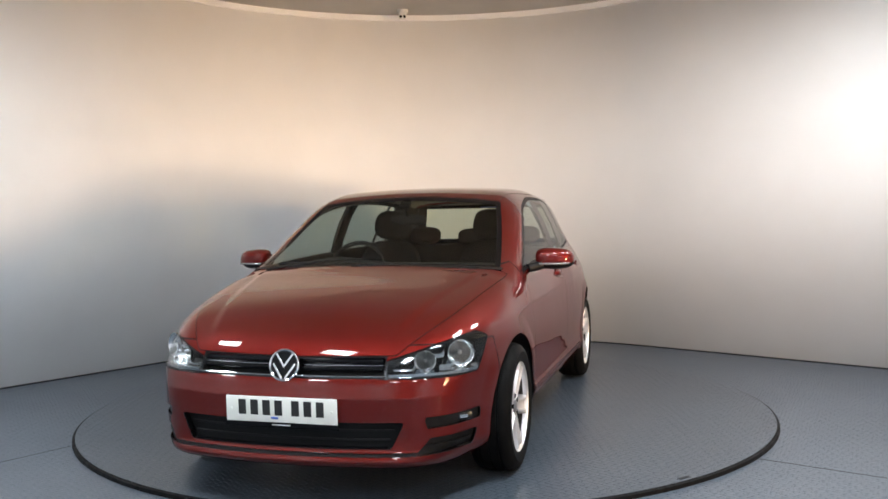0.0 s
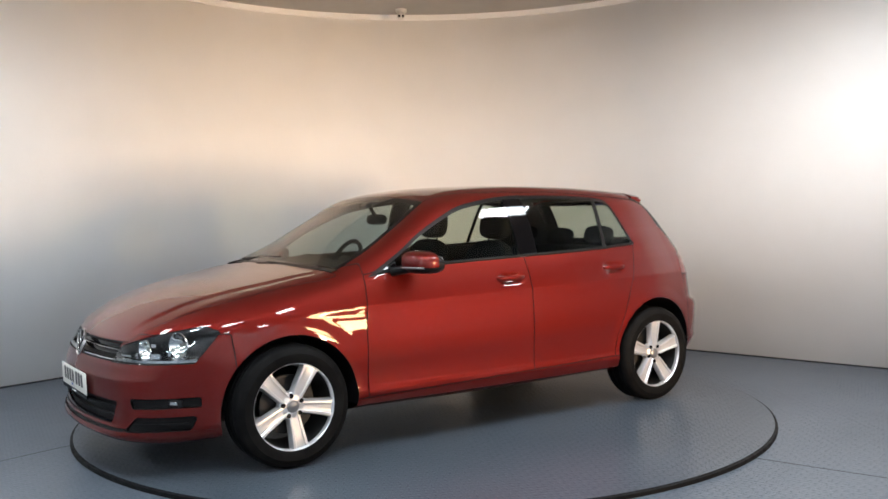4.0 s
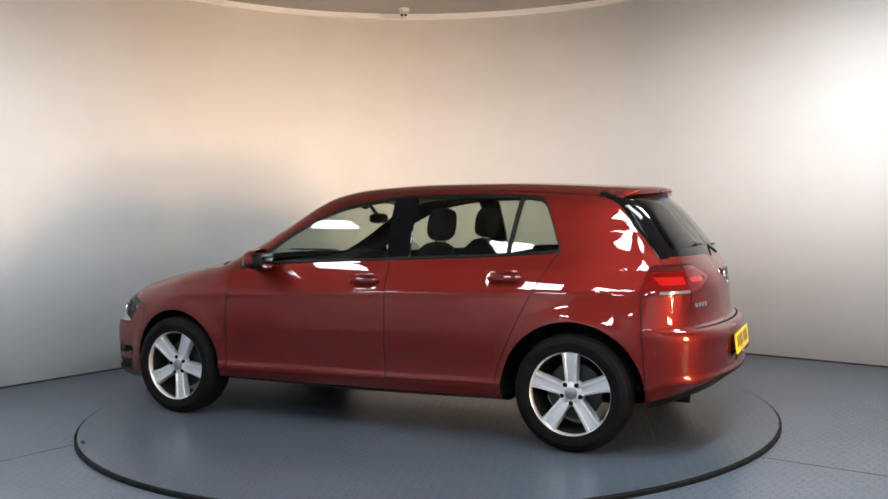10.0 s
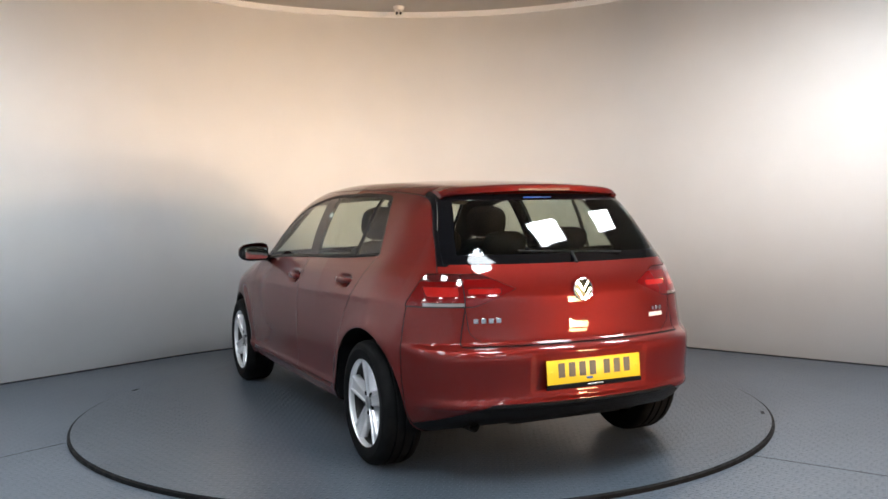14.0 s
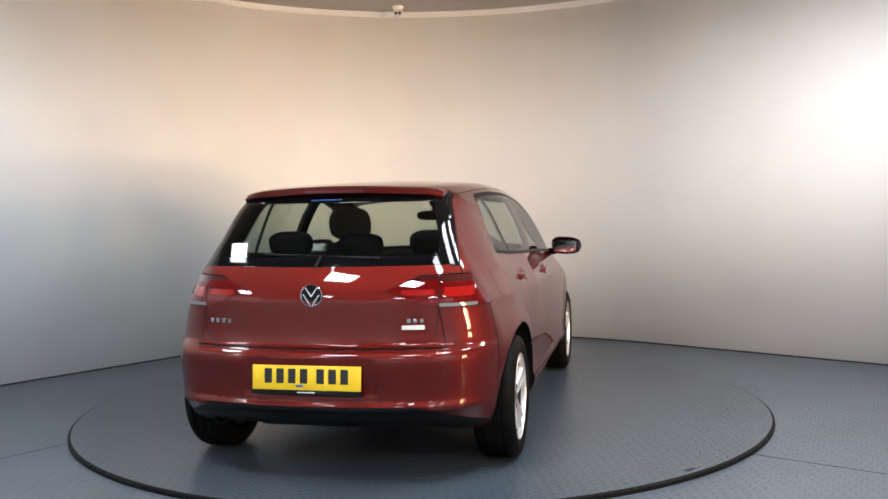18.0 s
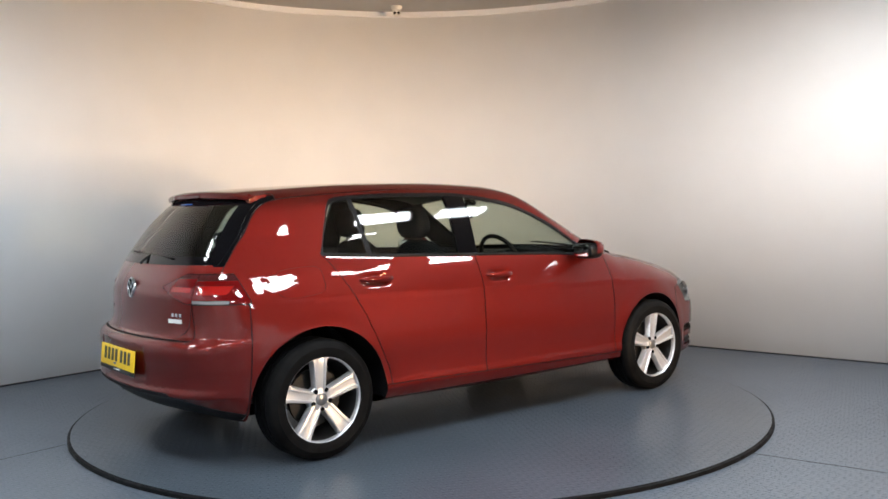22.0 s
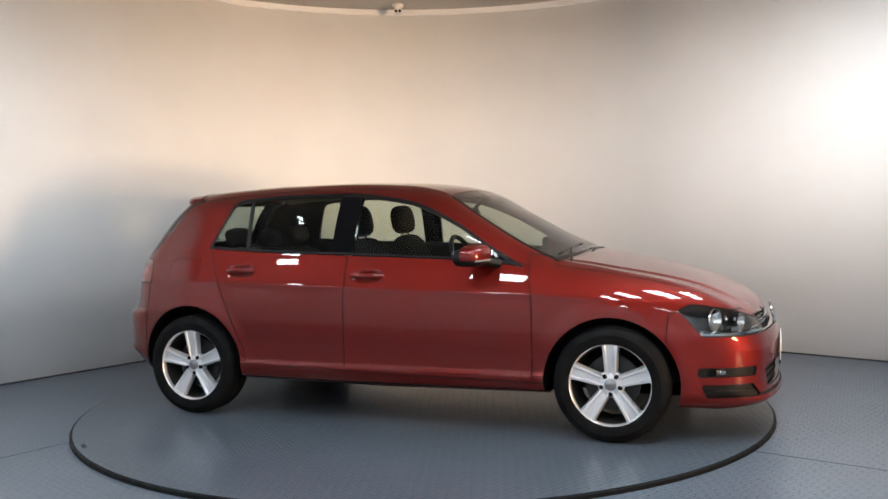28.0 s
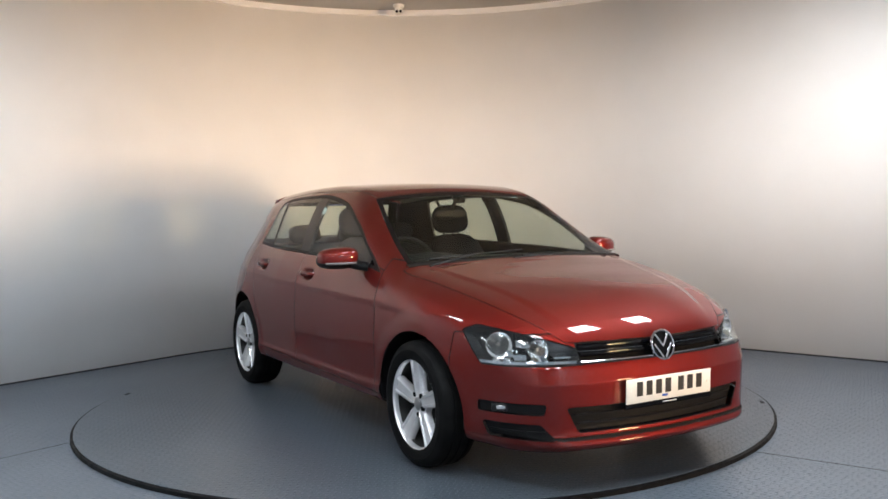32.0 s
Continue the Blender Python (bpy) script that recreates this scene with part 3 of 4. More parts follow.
# lamps
head = both(lambda x, y, z: 0.432 - y + 0.15 * (z - 0.578), lambda x, y, z: 0.569 - z, lambda x, y, z: z - (0.642 + 0.32 * (y - 0.45)), lambda x, y, z: 0.75 * (1.665 + 0.88 * (0.712 - z) - x), lambda x, y, z: 0.4 * (1.665 + 2.4 * (z - 0.712) - x))
lights, polys = cut(polys, head)
grille_f = both(lambda x, y, z: y - 0.437, lambda x, y, z: 0.572 + 0.0 * y - z, lambda x, y, z: z - 0.652 - 0.015 * y, lambda x, y, z: 1.7 - x)
grille, polys = cut(polys, grille_f)
lamp_f = both(lambda x, y, z: 0.825 - z, lambda x, y, z: z - 0.972, lambda x, y, z: 0.338 - y + 2.2 * (z - 0.901), lambda x, y, z: 0.338 - y + 2.6 * (0.901 - z), lambda x, y, z: x + 1.712 - 0.36 * (0.972 - z))
tails, polys = cut(polys, lamp_f, 0.0026)

# lower openings of the front bumper
mouth = both(lambda x, y, z: y - 0.53 + 0.5 * (0.388 - z), lambda x, y, z: 0.276 - z, lambda x, y, z: z - 0.388, lambda x, y, z: 1.7 - x)
intake, polys = cut(polys, mouth, 0.001)
fog_f = both(lambda x, y, z: 0.60 - y + 0.2 * (0.44 - z), lambda x, y, z: 0.357 - z, lambda x, y, z: z - 0.405, lambda x, y, z: 1.762 - x)
fogs, polys = cut(polys, fog_f, 0.001)
duct_f = both(lambda x, y, z: 0.625 - 0.82 * (0.312 - z) - y, lambda x, y, z: 0.246 - z, lambda x, y, z: z - 0.315, lambda x, y, z: 1.770 + 0.4 * (0.33 - z) - x)
ducts, polys = cut(polys, duct_f, 0.001)
lip_f = both(lambda x, y, z: 0.245 - z, lambda x, y, z: z - 0.259, lambda x, y, z: y - 0.66, lambda x, y, z: 1.7 - x)
lips, polys = cut(polys, lip_f, 0.0008)

# big panels
hood_y = curve([0.9, 1.05, 1.435, 1.722, 1.957, 2.1], [0.752, 0.748, 0.708, 0.650, 0.530, 0.40])
hood_f = both(lambda x, y, z: y - hood_y(x), lambda x, y, z: 1.088 - 0.14 * y * y - x, lambda x, y, z: 0.655 + 0.01 * y - z)
hood, polys = cut(polys, hood_f, 0.0018)
under, polys = split(polys, lambda x, y, z: z - 0.205 - 0.038 * np.clip((1.12 - np.abs(x)) / 0.06, 0, 1) + 0.022 * np.clip((x - 1.55) / 0.2, 0, 1))
bump_f, polys = cut(polys, either(both(lambda x, y, z: 1.60 + 0.10 * (z - 0.5) - x, lambda x, y, z: z - 0.70), both(lambda x, y, z: 1.90 - x, lambda x, y, z: z - 0.662)))
lower_lip, bump_f = cut(bump_f, lambda x, y, z: z - 0.243, 0.0005)
valance_line = lambda x, y, z: z - 0.388 + 0.40 * np.clip(y - 0.50, 0, 1)
bump_r, polys = cut(polys, both(either(lambda x, y, z: z - 0.646, both(lambda x, y, z: z - 0.824, lambda x, y, z: 0.578 - y + 0.18 * (0.82 - z))), lambda x, y, z: x + 1.690 - 0.06 * (z - 0.53)), 0.0028)
valance, bump_r = cut(bump_r, valance_line, 0.001)
hatch, polys = cut(polys, both(lambda x, y, z: y - np.where(z > 0.975, 0.658 - 0.30 * (z - 0.98), 0.580 - 0.12 * np.clip(0.83 - z, 0, 1) - 15.0 * np.clip(0.72 - z, 0, 1) ** 2), lambda x, y, z: x + 1.40, lambda x, y, z: z - 1.372, lambda x, y, z: -0.1 + 0 * x), 0.0021)
blade, hatch = split(hatch, both(lambda x, y, z: 1.006 - z, lambda x, y, z: rear_y(z) - 0.02 - y, lambda x, y, z: z - 1.362))
roof, polys = cut(polys, both(lambda x, y, z: y - 0.585 + 0.03 * np.abs(x + 0.4), lambda x, y, z: 1.30 - z, lambda x, y, z: x - 0.335))
sill, polys = cut(polys, both(lambda x, y, z: z - 0.318 - 0.02 * (0.3 - x), lambda x, y, z: np.abs(x) - 1.05))
wing, polys = cut(polys, both(lambda x, y, z: 0.898 - 0.10 * np.clip(z - 0.7, 0, 1) - x, lambda x, y, z: z - 1.0 + 0.15 * (x - 0.9)))
rear_edge = curve([0.30, 0.40, 0.57, 0.70, 0.82, 0.995, 1.04], [-0.90, -0.915, -0.985, -1.045, -1.105, -1.200, -1.232])
doors, polys = cut(polys, both(lambda x, y, z: rear_edge(z) - x, lambda x, y, z: z - np.minimum(belt(x) + 0.02, 1.2), lambda x, y, z: 0.4 - y))
front_door, rear_door = cut(doors, lambda x, y, z: -0.235 - x)
quarter = polys
flap, quarter_r = cut(quarter, lambda x, y, z: (((x + 1.395) / 0.128) ** 4 + ((z - 0.916 - 0.08 * (x + 1.395)) / 0.072) ** 4 - 1) * 0.03, 0.0009)
inner_tail, outer_tail = cut(tails, lambda x, y, z: y - 0.578, 0.003)
tail_clear, outer_tail = cut(outer_tail, lambda x, y, z: np.maximum(z - 0.843, y - 0.735), 0.0008)
tail_dark, outer_tail = cut(outer_tail, lambda x, y, z: 0.940 - z, 0.0006)
tail_core, outer_tail = cut(outer_tail, lambda x, y, z: np.maximum(np.abs(y - 0.660) - 0.060, np.abs(z - 0.895) - 0.022), 0.0006)
inner_core, inner_tail = cut(inner_tail, lambda x, y, z: np.maximum(np.abs(y - 0.485) - 0.075, np.abs(z - 0.896) - 0.013), 0.0006)
tail_dark2, inner_tail = cut(inner_tail, lambda x, y, z: 0.950 - z, 0.0006)
# split the side glazing: front pane, dark pillar, rear pane, fixed corner pane; each with a black seal round it
inset = both(lambda x, y, z: belt(x) + 0.016 - z, lambda x, y, z: z - cant(x) + 0.020, lambda x, y, z: -1.243 - x)
panes, seal = split(dlo, inset)
fr, rest = split(panes, lambda x, y, z: -0.212 + 0.05 * (z - 1.0) - x)
pil, rest = split(rest, lambda x, y, z: -0.352 + 0.03 * (z - 1.0) - x)
rr, rest = split(rest, lambda x, y, z: -0.935 - 0.12 * (z - 1.04) - x)
bar, corner = split(rest, lambda x, y, z: -0.962 - 0.12 * (z - 1.04) - x)
tri, fr = split(fr, lambda x, y, z: 0.66 - x)
frit, screen = split(screen, lambda x, y, z: -np.minimum.reduce([shield_y(x) - y - 0.028, x - 0.385, 1.045 - 0.14 * y * y - x]))
frit, screen = screen, frit
frit_r, hatch_glass = split(hatch_glass, lambda x, y, z: np.minimum.reduce([rear_y(z) - y - 0.055, z - 1.055, 1.315 - z]))

VV = np.array(verts)
NN = slope(body, VV)
NN /= np.maximum(np.linalg.norm(NN, axis=1), 1e-6)[:, None]


def panel(name, sel, mat, parent, label="", whole=False, flip=1, thick=0.004, push=0.0):
    """A body panel with a turned-in edge; whole: both halves in one; flip -1: the right-hand one."""
    v, n, f, outer, where = [], [], [], [], {}
    for s in ((1, -1) if whole else (flip,)):
        edges = {}
        for p_ in sel:
            ids = []
            for i in p_:
                key = (i, 1 if abs(VV[i, 1]) < 2e-4 and whole else s)
                if key not in where:
                    where[key] = len(v)
                    w, m_ = VV[i] + NN[i] * push, NN[i]
                    if whole and abs(w[1]) < 2e-4:
                        w = np.array((w[0], 0.0, w[2]))
                    v.append((w[0], w[1] * s, w[2]))
                    n.append((m_[0], m_[1] * s, m_[2]))
                ids.append(where[key])
            outer.append(ids if s > 0 else ids[::-1])
            for a, b in zip(p_, p_[1:] + p_[:1]):
                if (b, a) in edges:
                    del edges[(b, a)]
                else:
                    edges[(a, b)] = 1
        if thick:
            inner = {}
            for a, b in edges:
                if whole and abs(VV[a, 1]) < 2e-4 and abs(VV[b, 1]) < 2e-4:
                    continue
                q = []
                for i in (a, b):
                    if i not in inner:
                        inner[i] = (len(v), len(v) + 1)
                        w, m_ = VV[i] + NN[i] * push, NN[i]
                        w2 = w - m_ * thick
                        v.append((w[0], w[1] * s, w[2]))
                        v.append((w2[0], w2[1] * s, w2[2]))
                        n.append((m_[0], m_[1] * s, m_[2]))
                        n.append((m_[0], m_[1] * s, m_[2]))
                    q.append(inner[i])
                r = [q[1][0], q[0][0], q[0][1], q[1][1]]
                f.append(r if s > 0 else r[::-1])
    skin, f = len(outer), outer + f
    ob = mesh(name, v, f, mat, parent, label, normals=n)
    # turned-in edges take a dark colour for the shade inside the joints
    if thick and mat == PAINT:
        ob.data.materials.append(INNER)
        ob.data.polygons.foreach_set("material_index", [0 if k < skin else 1 for k in range(len(f))])
    return ob


car = tagged(new("car"), "red metallic five-door hatchback car, parked on the turntable", "car")
panel("bonnet", hood, PAINT, car, whole=True)
panel("roof", roof, PAINT, car, whole=True)
fb = panel("front_bumper", bump_f, PAINT, car, whole=True)
panel("bumper_lip", lower_lip, PAINT, fb, whole=True)
rb = panel("rear_bumper", bump_r, PAINT, car, whole=True)
panel("rear_valance", valance, BLACK, rb, "black plastic lower valance", whole=True)
tg = panel("tailgate", hatch, PAINT, car, whole=True)
for s in (1, -1):
    panel("side_blade", blade, GLOSS_BLACK, tg, "gloss black strip beside the rear window", flip=s)
panel("rear_window", hatch_glass, DARK_PANE, tg, "tinted rear window glass", whole=True, thick=0)
panel("window_border", frit_r, GLOSS_BLACK, tg, "black glass border", whole=True, thick=0.004)
panel("underbody", under, BLACK, car, "black underbody", whole=True, thick=0)
panel("windscreen", screen, PANE, car, "clear windscreen glass", whole=True, thick=0)
panel("screen_border", frit, GLOSS_BLACK, car, "black glass border", whole=True, thick=0.004)
panel("grille_backing", grille, BLACK, fb, "black grille opening", whole=True, thick=0, push=-0.03)
panel("intake_backing", intake, BLACK, fb, "black lower air intake", whole=True, thick=0, push=-0.03)
panel("lower_strip", lips, BLACK, fb, "black lower strip", whole=True, thick=0, push=-0.008)
panel("inner_shell", gaps, INNER, car, "dark shell behind the panel joints", whole=True, thick=0, push=-0.006)
for s in (1, -1):
    panel("front_wing", wing, PAINT, car, flip=s)
    sf = panel("side_frame", quarter if s > 0 else quarter_r, PAINT, car, flip=s)
    if s < 0:
        panel("fuel_flap", flap, PAINT, sf, flip=s)
    panel("sill", sill, PAINT, car, flip=s)
    fd = panel("front_door", front_door, PAINT, car, flip=s)
    rd = panel("rear_door", rear_door, PAINT, car, flip=s)
    panel("door_glass", fr, PANE, fd, "clear side glass", flip=s, thick=0)
    panel("mirror_triangle", tri, GLOSS_BLACK, fd, "black triangle", flip=s, thick=0)
    panel("door_glass", rr, DARK_PANE, rd, "clear side glass", flip=s, thick=0)
    panel("corner_glass", corner, DARK_PANE, rd, "small fixed glass", flip=s, thick=0)
    panel("glass_bar", bar, BLACK, rd, "black dividing bar", flip=s, thick=0.01)
    panel("pillar_cover", pil, GLOSS_BLACK, rd, "gloss black pillar cover", flip=s, thick=0.02)
    panel("window_seal", seal, BLACK, fd, "black window seal", flip=s, thick=0.012)
    hl = panel("headlight", lights, LENS, car, "clear headlight with dark inside", flip=s, thick=0)
    panel("housing", lights, HOUSING, hl, "dark chrome lamp housing", flip=s, thick=-0.07, push=-0.075)
    tl = panel("tail_light", outer_tail, RED_LENS, car, "red tail light with clear lower strip", flip=s)
    panel("clear_strip", tail_clear, CLEAR_LENS, tl, "clear reversing strip", flip=s)
    panel("dark_strip", tail_dark, DARK_RED_LENS, tl, "smoked red strip", flip=s)
    panel("lamp_core", tail_core, BRIGHT_RED_LENS, tl, "bright red core", flip=s, push=-0.004)
    il = panel("tailgate_light", inner_tail, RED_LENS, tg, "red tail light on the tailgate", flip=s)
    panel("lamp_core", inner_core, BRIGHT_RED_LENS, il, "bright red core", flip=s, push=-0.004)
    panel("dark_strip", tail_dark2, DARK_RED_LENS, il, "smoked red strip", flip=s)
    panel("fog_light_recess", fogs, BLACK, fb, "black fog light recess", flip=s, thick=0, push=-0.012)
    panel("side_duct", ducts, BLACK, fb, "black side vent", flip=s, thick=0, push=-0.015)


# ---- wheels ----
def wheel():
    w = new("wheel")
    bm = bmesh.new()
    prof = [(0.218, -0.095), (0.232, -0.102), (0.262, -0.104), (0.268, -0.1045), (0.270, -0.1025), (0.290, -0.098), (0.304, -0.085), (0.3115, -0.062), (0.3115, -0.052), (0.305, -0.050), (0.305, -0.042), (0.312, -0.040), (0.312, -0.005), (0.305, -0.004), (0.305, 0.004), (0.312, 0.005), (0.312, 0.040), (0.305, 0.042), (0.305, 0.050), (0.3115, 0.052), (0.3115, 0.062), (0.304, 0.085), (0.290, 0.098), (0.270, 0.1025), (0.268, 0.1045), (0.262, 0.104), (0.232, 0.102), (0.218, 0.095)]
    lathe(bm, prof, 64)
    part("tyre", bm, RUBBER, w)
    bm = bmesh.new()
    lathe(bm, [(0.2115, 0.068), (0.213, 0.084), (0.215, 0.092), (0.219, 0.096), (0.222, 0.090), (0.219, 0.080)], 64)
    part("rim", bm, RIM, w)
    bm = bmesh.new()
    lathe(bm, [(0.195, -0.10), (0.206, 0.03), (0.212, 0.069)], 64)
    part("barrel", bm, DARK_METAL, w, "dark inner rim barrel")
    for k in range(5):
        bm = bmesh.new()
        m = Matrix.Rotation(k * math.tau / 5, 4, "Z")
        rows = []
        for x, wd, h in ((0.030, 0.026, 0.070), (0.060, 0.030, 0.074), (0.11, 0.034, 0.079), (0.16, 0.038, 0.084), (0.198, 0.042, 0.088), (0.213, 0.050, 0.086)):
            sect = [(-wd - 0.006, h - 0.040), (-wd, h - 0.006), (-wd + 0.003, h - 0.001), (-wd * 0.62, h), (-wd * 0.50, h - 0.006), (0, h - 0.008), (wd * 0.50, h - 0.006), (wd * 0.62, h), (wd - 0.003, h - 0.001), (wd, h - 0.006), (wd + 0.006, h - 0.040)]
            rows.append([bm.verts.new(m @ Vector((x, y, z))) for y, z in sect])
        for a, b in zip(rows, rows[1:]):
            for i in range(len(a) - 1):
                bm.faces.new((a[i], b[i], b[i + 1], a[i + 1]))
        part("spoke", bm, RIM, w)
    bm = bmesh.new()
    lathe(bm, [(0.0, 0.066), (0.060, 0.067), (0.070, 0.060), (0.074, 0.03)], 32)
    part("hub", bm, RIM, w)
    bm = bmesh.new()
    lathe(bm, [(0.0, 0.0), (0.150, 0.0), (0.150, -0.02), (0.0, -0.02)], 40)
    part("brake_disc", bm, DARK_METAL, w, "dull steel brake disc")
    bm = bmesh.new()
    lathe(bm, [(0.0, 0.078), (0.026, 0.077), (0.032, 0.073), (0.033, 0.06)], 24)
    part("hub_cap", bm, HUB, w, "dull silver centre cap")
    for k in range(5):
        a = (k + 0.5) * math.tau / 5
        bm = bmesh.new()
        lathe(bm, [(0.0, 0.0745), (0.0115, 0.0745), (0.014, 0.066)], 12, Matrix.Translation((0.052 * math.cos(a), 0.052 * math.sin(a), 0)))
        part("wheel_bolt", bm, GLOSS_BLACK, w, "black wheel bolt cap")
    return w


first = wheel()
first.parent = car
first.matrix_basis = pose(AXLE, 0.775, TYRE_R, -90, 0, 0) @ pose(0, 0, 0, 0, 0, 171)
spots = [pose(-AXLE, 0.768, TYRE_R, -90, 0, 0) @ pose(0, 0, 0, 0, 0, -90), pose(AXLE, -0.775, TYRE_R, 90, 0, 0) @ pose(0, 0, 0, 0, 0, 90), pose(-AXLE, -0.768, TYRE_R, 90, 0, 0) @ pose(0, 0, 0, 0, 0, 93)]
for m in spots:
    w = copy_thing(first, m)
    w.parent = car
    w.matrix_basis = m


# ---- fittings on the body ----
def reach(point, way, far):
    """Where the body's skin lies on a line from inside outwards."""
    a, b = np.array(point, float), np.array(way, float)
    lo, hi = 0.0, far
    for _ in range(40):
        m = (lo + hi) / 2
        q = a + b * m
        if float(body(q[0], q[1], q[2])) < 0:
            lo = m
        else:
            hi = m
    return a + b * lo


def front_x(y, z):
    return reach((1.2, y, z), (1, 0, 0), 1.2)[0]


def rear_x(y, z):
    return reach((-1.2, y, z), (-1, 0, 0), 1.2)[0]


def side_y(x, z):
    return reach((x, 0.3, z), (0, 1, 0), 0.9)[1]


def band(name, ys, z, high, deep, mat, parent, label="", off=0.0, curve_z=0.0):
    """A bar that follows the nose from side to side, square in section with a chamfered front."""
    bm = bmesh.new()
    rows = []
    for y in ys:
        zz = z + curve_z * y * y
        x = front_x(abs(y), zz) + off
        sect = [(-deep, -high / 2), (-0.002, -high / 2), (0, -high / 4), (0, high / 4), (-0.002, high / 2), (-deep, high / 2)]
        rows.append([bm.verts.new((x + a, y, zz + b)) for a, b in sect])
    for a, b in zip(rows, rows[1:]):
        for k in range(6):
            bm.faces.new((a[k], a[(k + 1) % 6], b[(k + 1) % 6], b[k]))
    bm.faces.new(rows[0])
    bm.faces.new(rows[-1][::-1])
    return part(name, bm, mat, parent, label)


def even(a, b, n):
    return [a + (b - a) * k / n for k in range(n + 1)]


# grille
gr = even(-0.425, 0.425, 28)
for z, h in ((0.637, 0.020), (0.608, 0.020)):
    band("grille_slat", gr, z, h, 0.03, GLOSS_BLACK, fb, off=-0.006)
for z in (0.6215,):
    band("grille_trim", gr, z, 0.004, 0.02, CHROME, fb, "thin chrome strip", off=-0.006)
band("grille_trim", even(-0.44, 0.44, 28), 0.579, 0.007, 0.02, CHROME, fb, "thin chrome strip", off=0.001)
for z in (0.352, 0.312):
    w_ = 0.50 - 0.5 * (0.388 - z)
    band("intake_slat", even(-w_, w_, 26), z, 0.007, 0.03, INNER, fb, off=-0.016)
band("intake_trim", even(-0.455, 0.455, 26), 0.281, 0.005, 0.02, GLOSS_BLACK, fb, off=-0.002)


def badge(name, parent, at, tilt, radius):
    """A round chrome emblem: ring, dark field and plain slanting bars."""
    m = Matrix.Translation(at) @ tilt
    bm = bmesh.new()
    lathe(bm, [(radius * 0.86, 0.0), (radius * 0.87, 0.008), (radius * 0.93, 0.011), (radius * 0.99, 0.008), (radius, 0.0)], 48, m)
    e = part(name, bm, CHROME, parent, "round chrome emblem on a dark field")
    bm = bmesh.new()
    lathe(bm, [(0.0, 0.004), (radius * 0.87, 0.003), (radius * 0.88, -0.004)], 40, m)
    part("field", bm, GLOSS_BLACK, e, "dark field")
    for x0, y0, x1, y1 in ((-0.52, 0.66, 0.0, -0.10), (0.52, 0.66, 0.0, -0.10), (-0.70, 0.05, -0.12, -0.80), (0.70, 0.05, 0.12, -0.80)):
        a, b = Vector((x0, y0, 0)) * radius, Vector((x1, y1, 0)) * radius
        d = b - a
        bm = bmesh.new()
        box(bm, (d.length + radius * 0.08, radius * 0.13, 0.006), m @ Matrix.Translation((a + b) / 2 + Vector((0, 0, 0.006))) @ Matrix.Rotation(math.atan2(d.y, d.x), 4, "Z"), 0.001, 1)
        part("bar", bm, CHROME, e)
    return e


FRONT = Matrix(((0, 0, 1, 0), (1, 0, 0, 0), (0, 1, 0, 0), (0, 0, 0, 1)))
BACK = Matrix(((0, 0, -1, 0), (-1, 0, 0, 0), (0, 1, 0, 0), (0, 0, 0, 1)))
badge("emblem", fb, (2.122, 0, 0.622), Matrix.Rotation(radians(-13), 4, "Y") @ FRONT, 0.071)
badge("emblem", tg, (rear_x(0, 0.885) - 0.002, 0, 0.885), Matrix.Rotation(radians(3), 4, "Y") @ BACK, 0.054)


def plate(name, parent, m, mat, label):
    """A number plate with plain dark bars where its characters stand."""
    bm = bmesh.new()
    box(bm, (0.52, 0.111, 0.006), m, 0.003, 2)
    p_ = part(name, bm, mat, parent, label)
    for x in (-0.165, -0.108, -0.051, 0.006, 0.085, 0.142, 0.199):
        bm = bmesh.new()
        box(bm, (0.036, 0.066, 0.0015), m @ Matrix.Translation((x - 0.017, 0.008, 0.0036)), 0.0005, 1)
        part("bar", bm, INK, p_)
    bm = bmesh.new()
    box(bm, (0.034, 0.010, 0.0015), m @ Matrix.Translation((-0.03, -0.036, 0.0036)))
    part("blue_mark", bm, BLUE, p_, "small blue mark")
    bm = bmesh.new()
    box(bm, (0.53, 0.022, 0.008), m @ Matrix.Translation((0, -0.0665, -0.002)), 0.002, 1)
    holder = part("plate_holder", bm, GLOSS_BLACK, p_, "black plate holder")
    bm = bmesh.new()
    box(bm, (0.085, 0.005, 0.001), m @ Matrix.Translation((0, -0.066, 0.0026)))
    part("writing_bar", bm, WHITE_INK, holder, "small white writing")
    for s in (-1, 1):
        bm = bmesh.new()
        lathe(bm, [(0.0, 0.0055), (0.005, 0.005), (0.006, 0.003)], 10, m @ Matrix.Translation((s * 0.235, 0.0, 0)))
        part("screw_cap", bm, mat, p_)
    return p_


plate("number_plate", fb, Matrix.Translation((2.168, 0, 0.437)) @ Matrix.Rotation(radians(2), 4, "Y") @ FRONT, WHITE_PLATE, "white number plate with dark bars")
plate("number_plate", rb, Matrix.Translation((-2.069, 0, 0.521)) @ Matrix.Rotation(radians(5), 4, "Y") @ BACK, YELLOW_PLATE, "yellow number plate with dark bars")

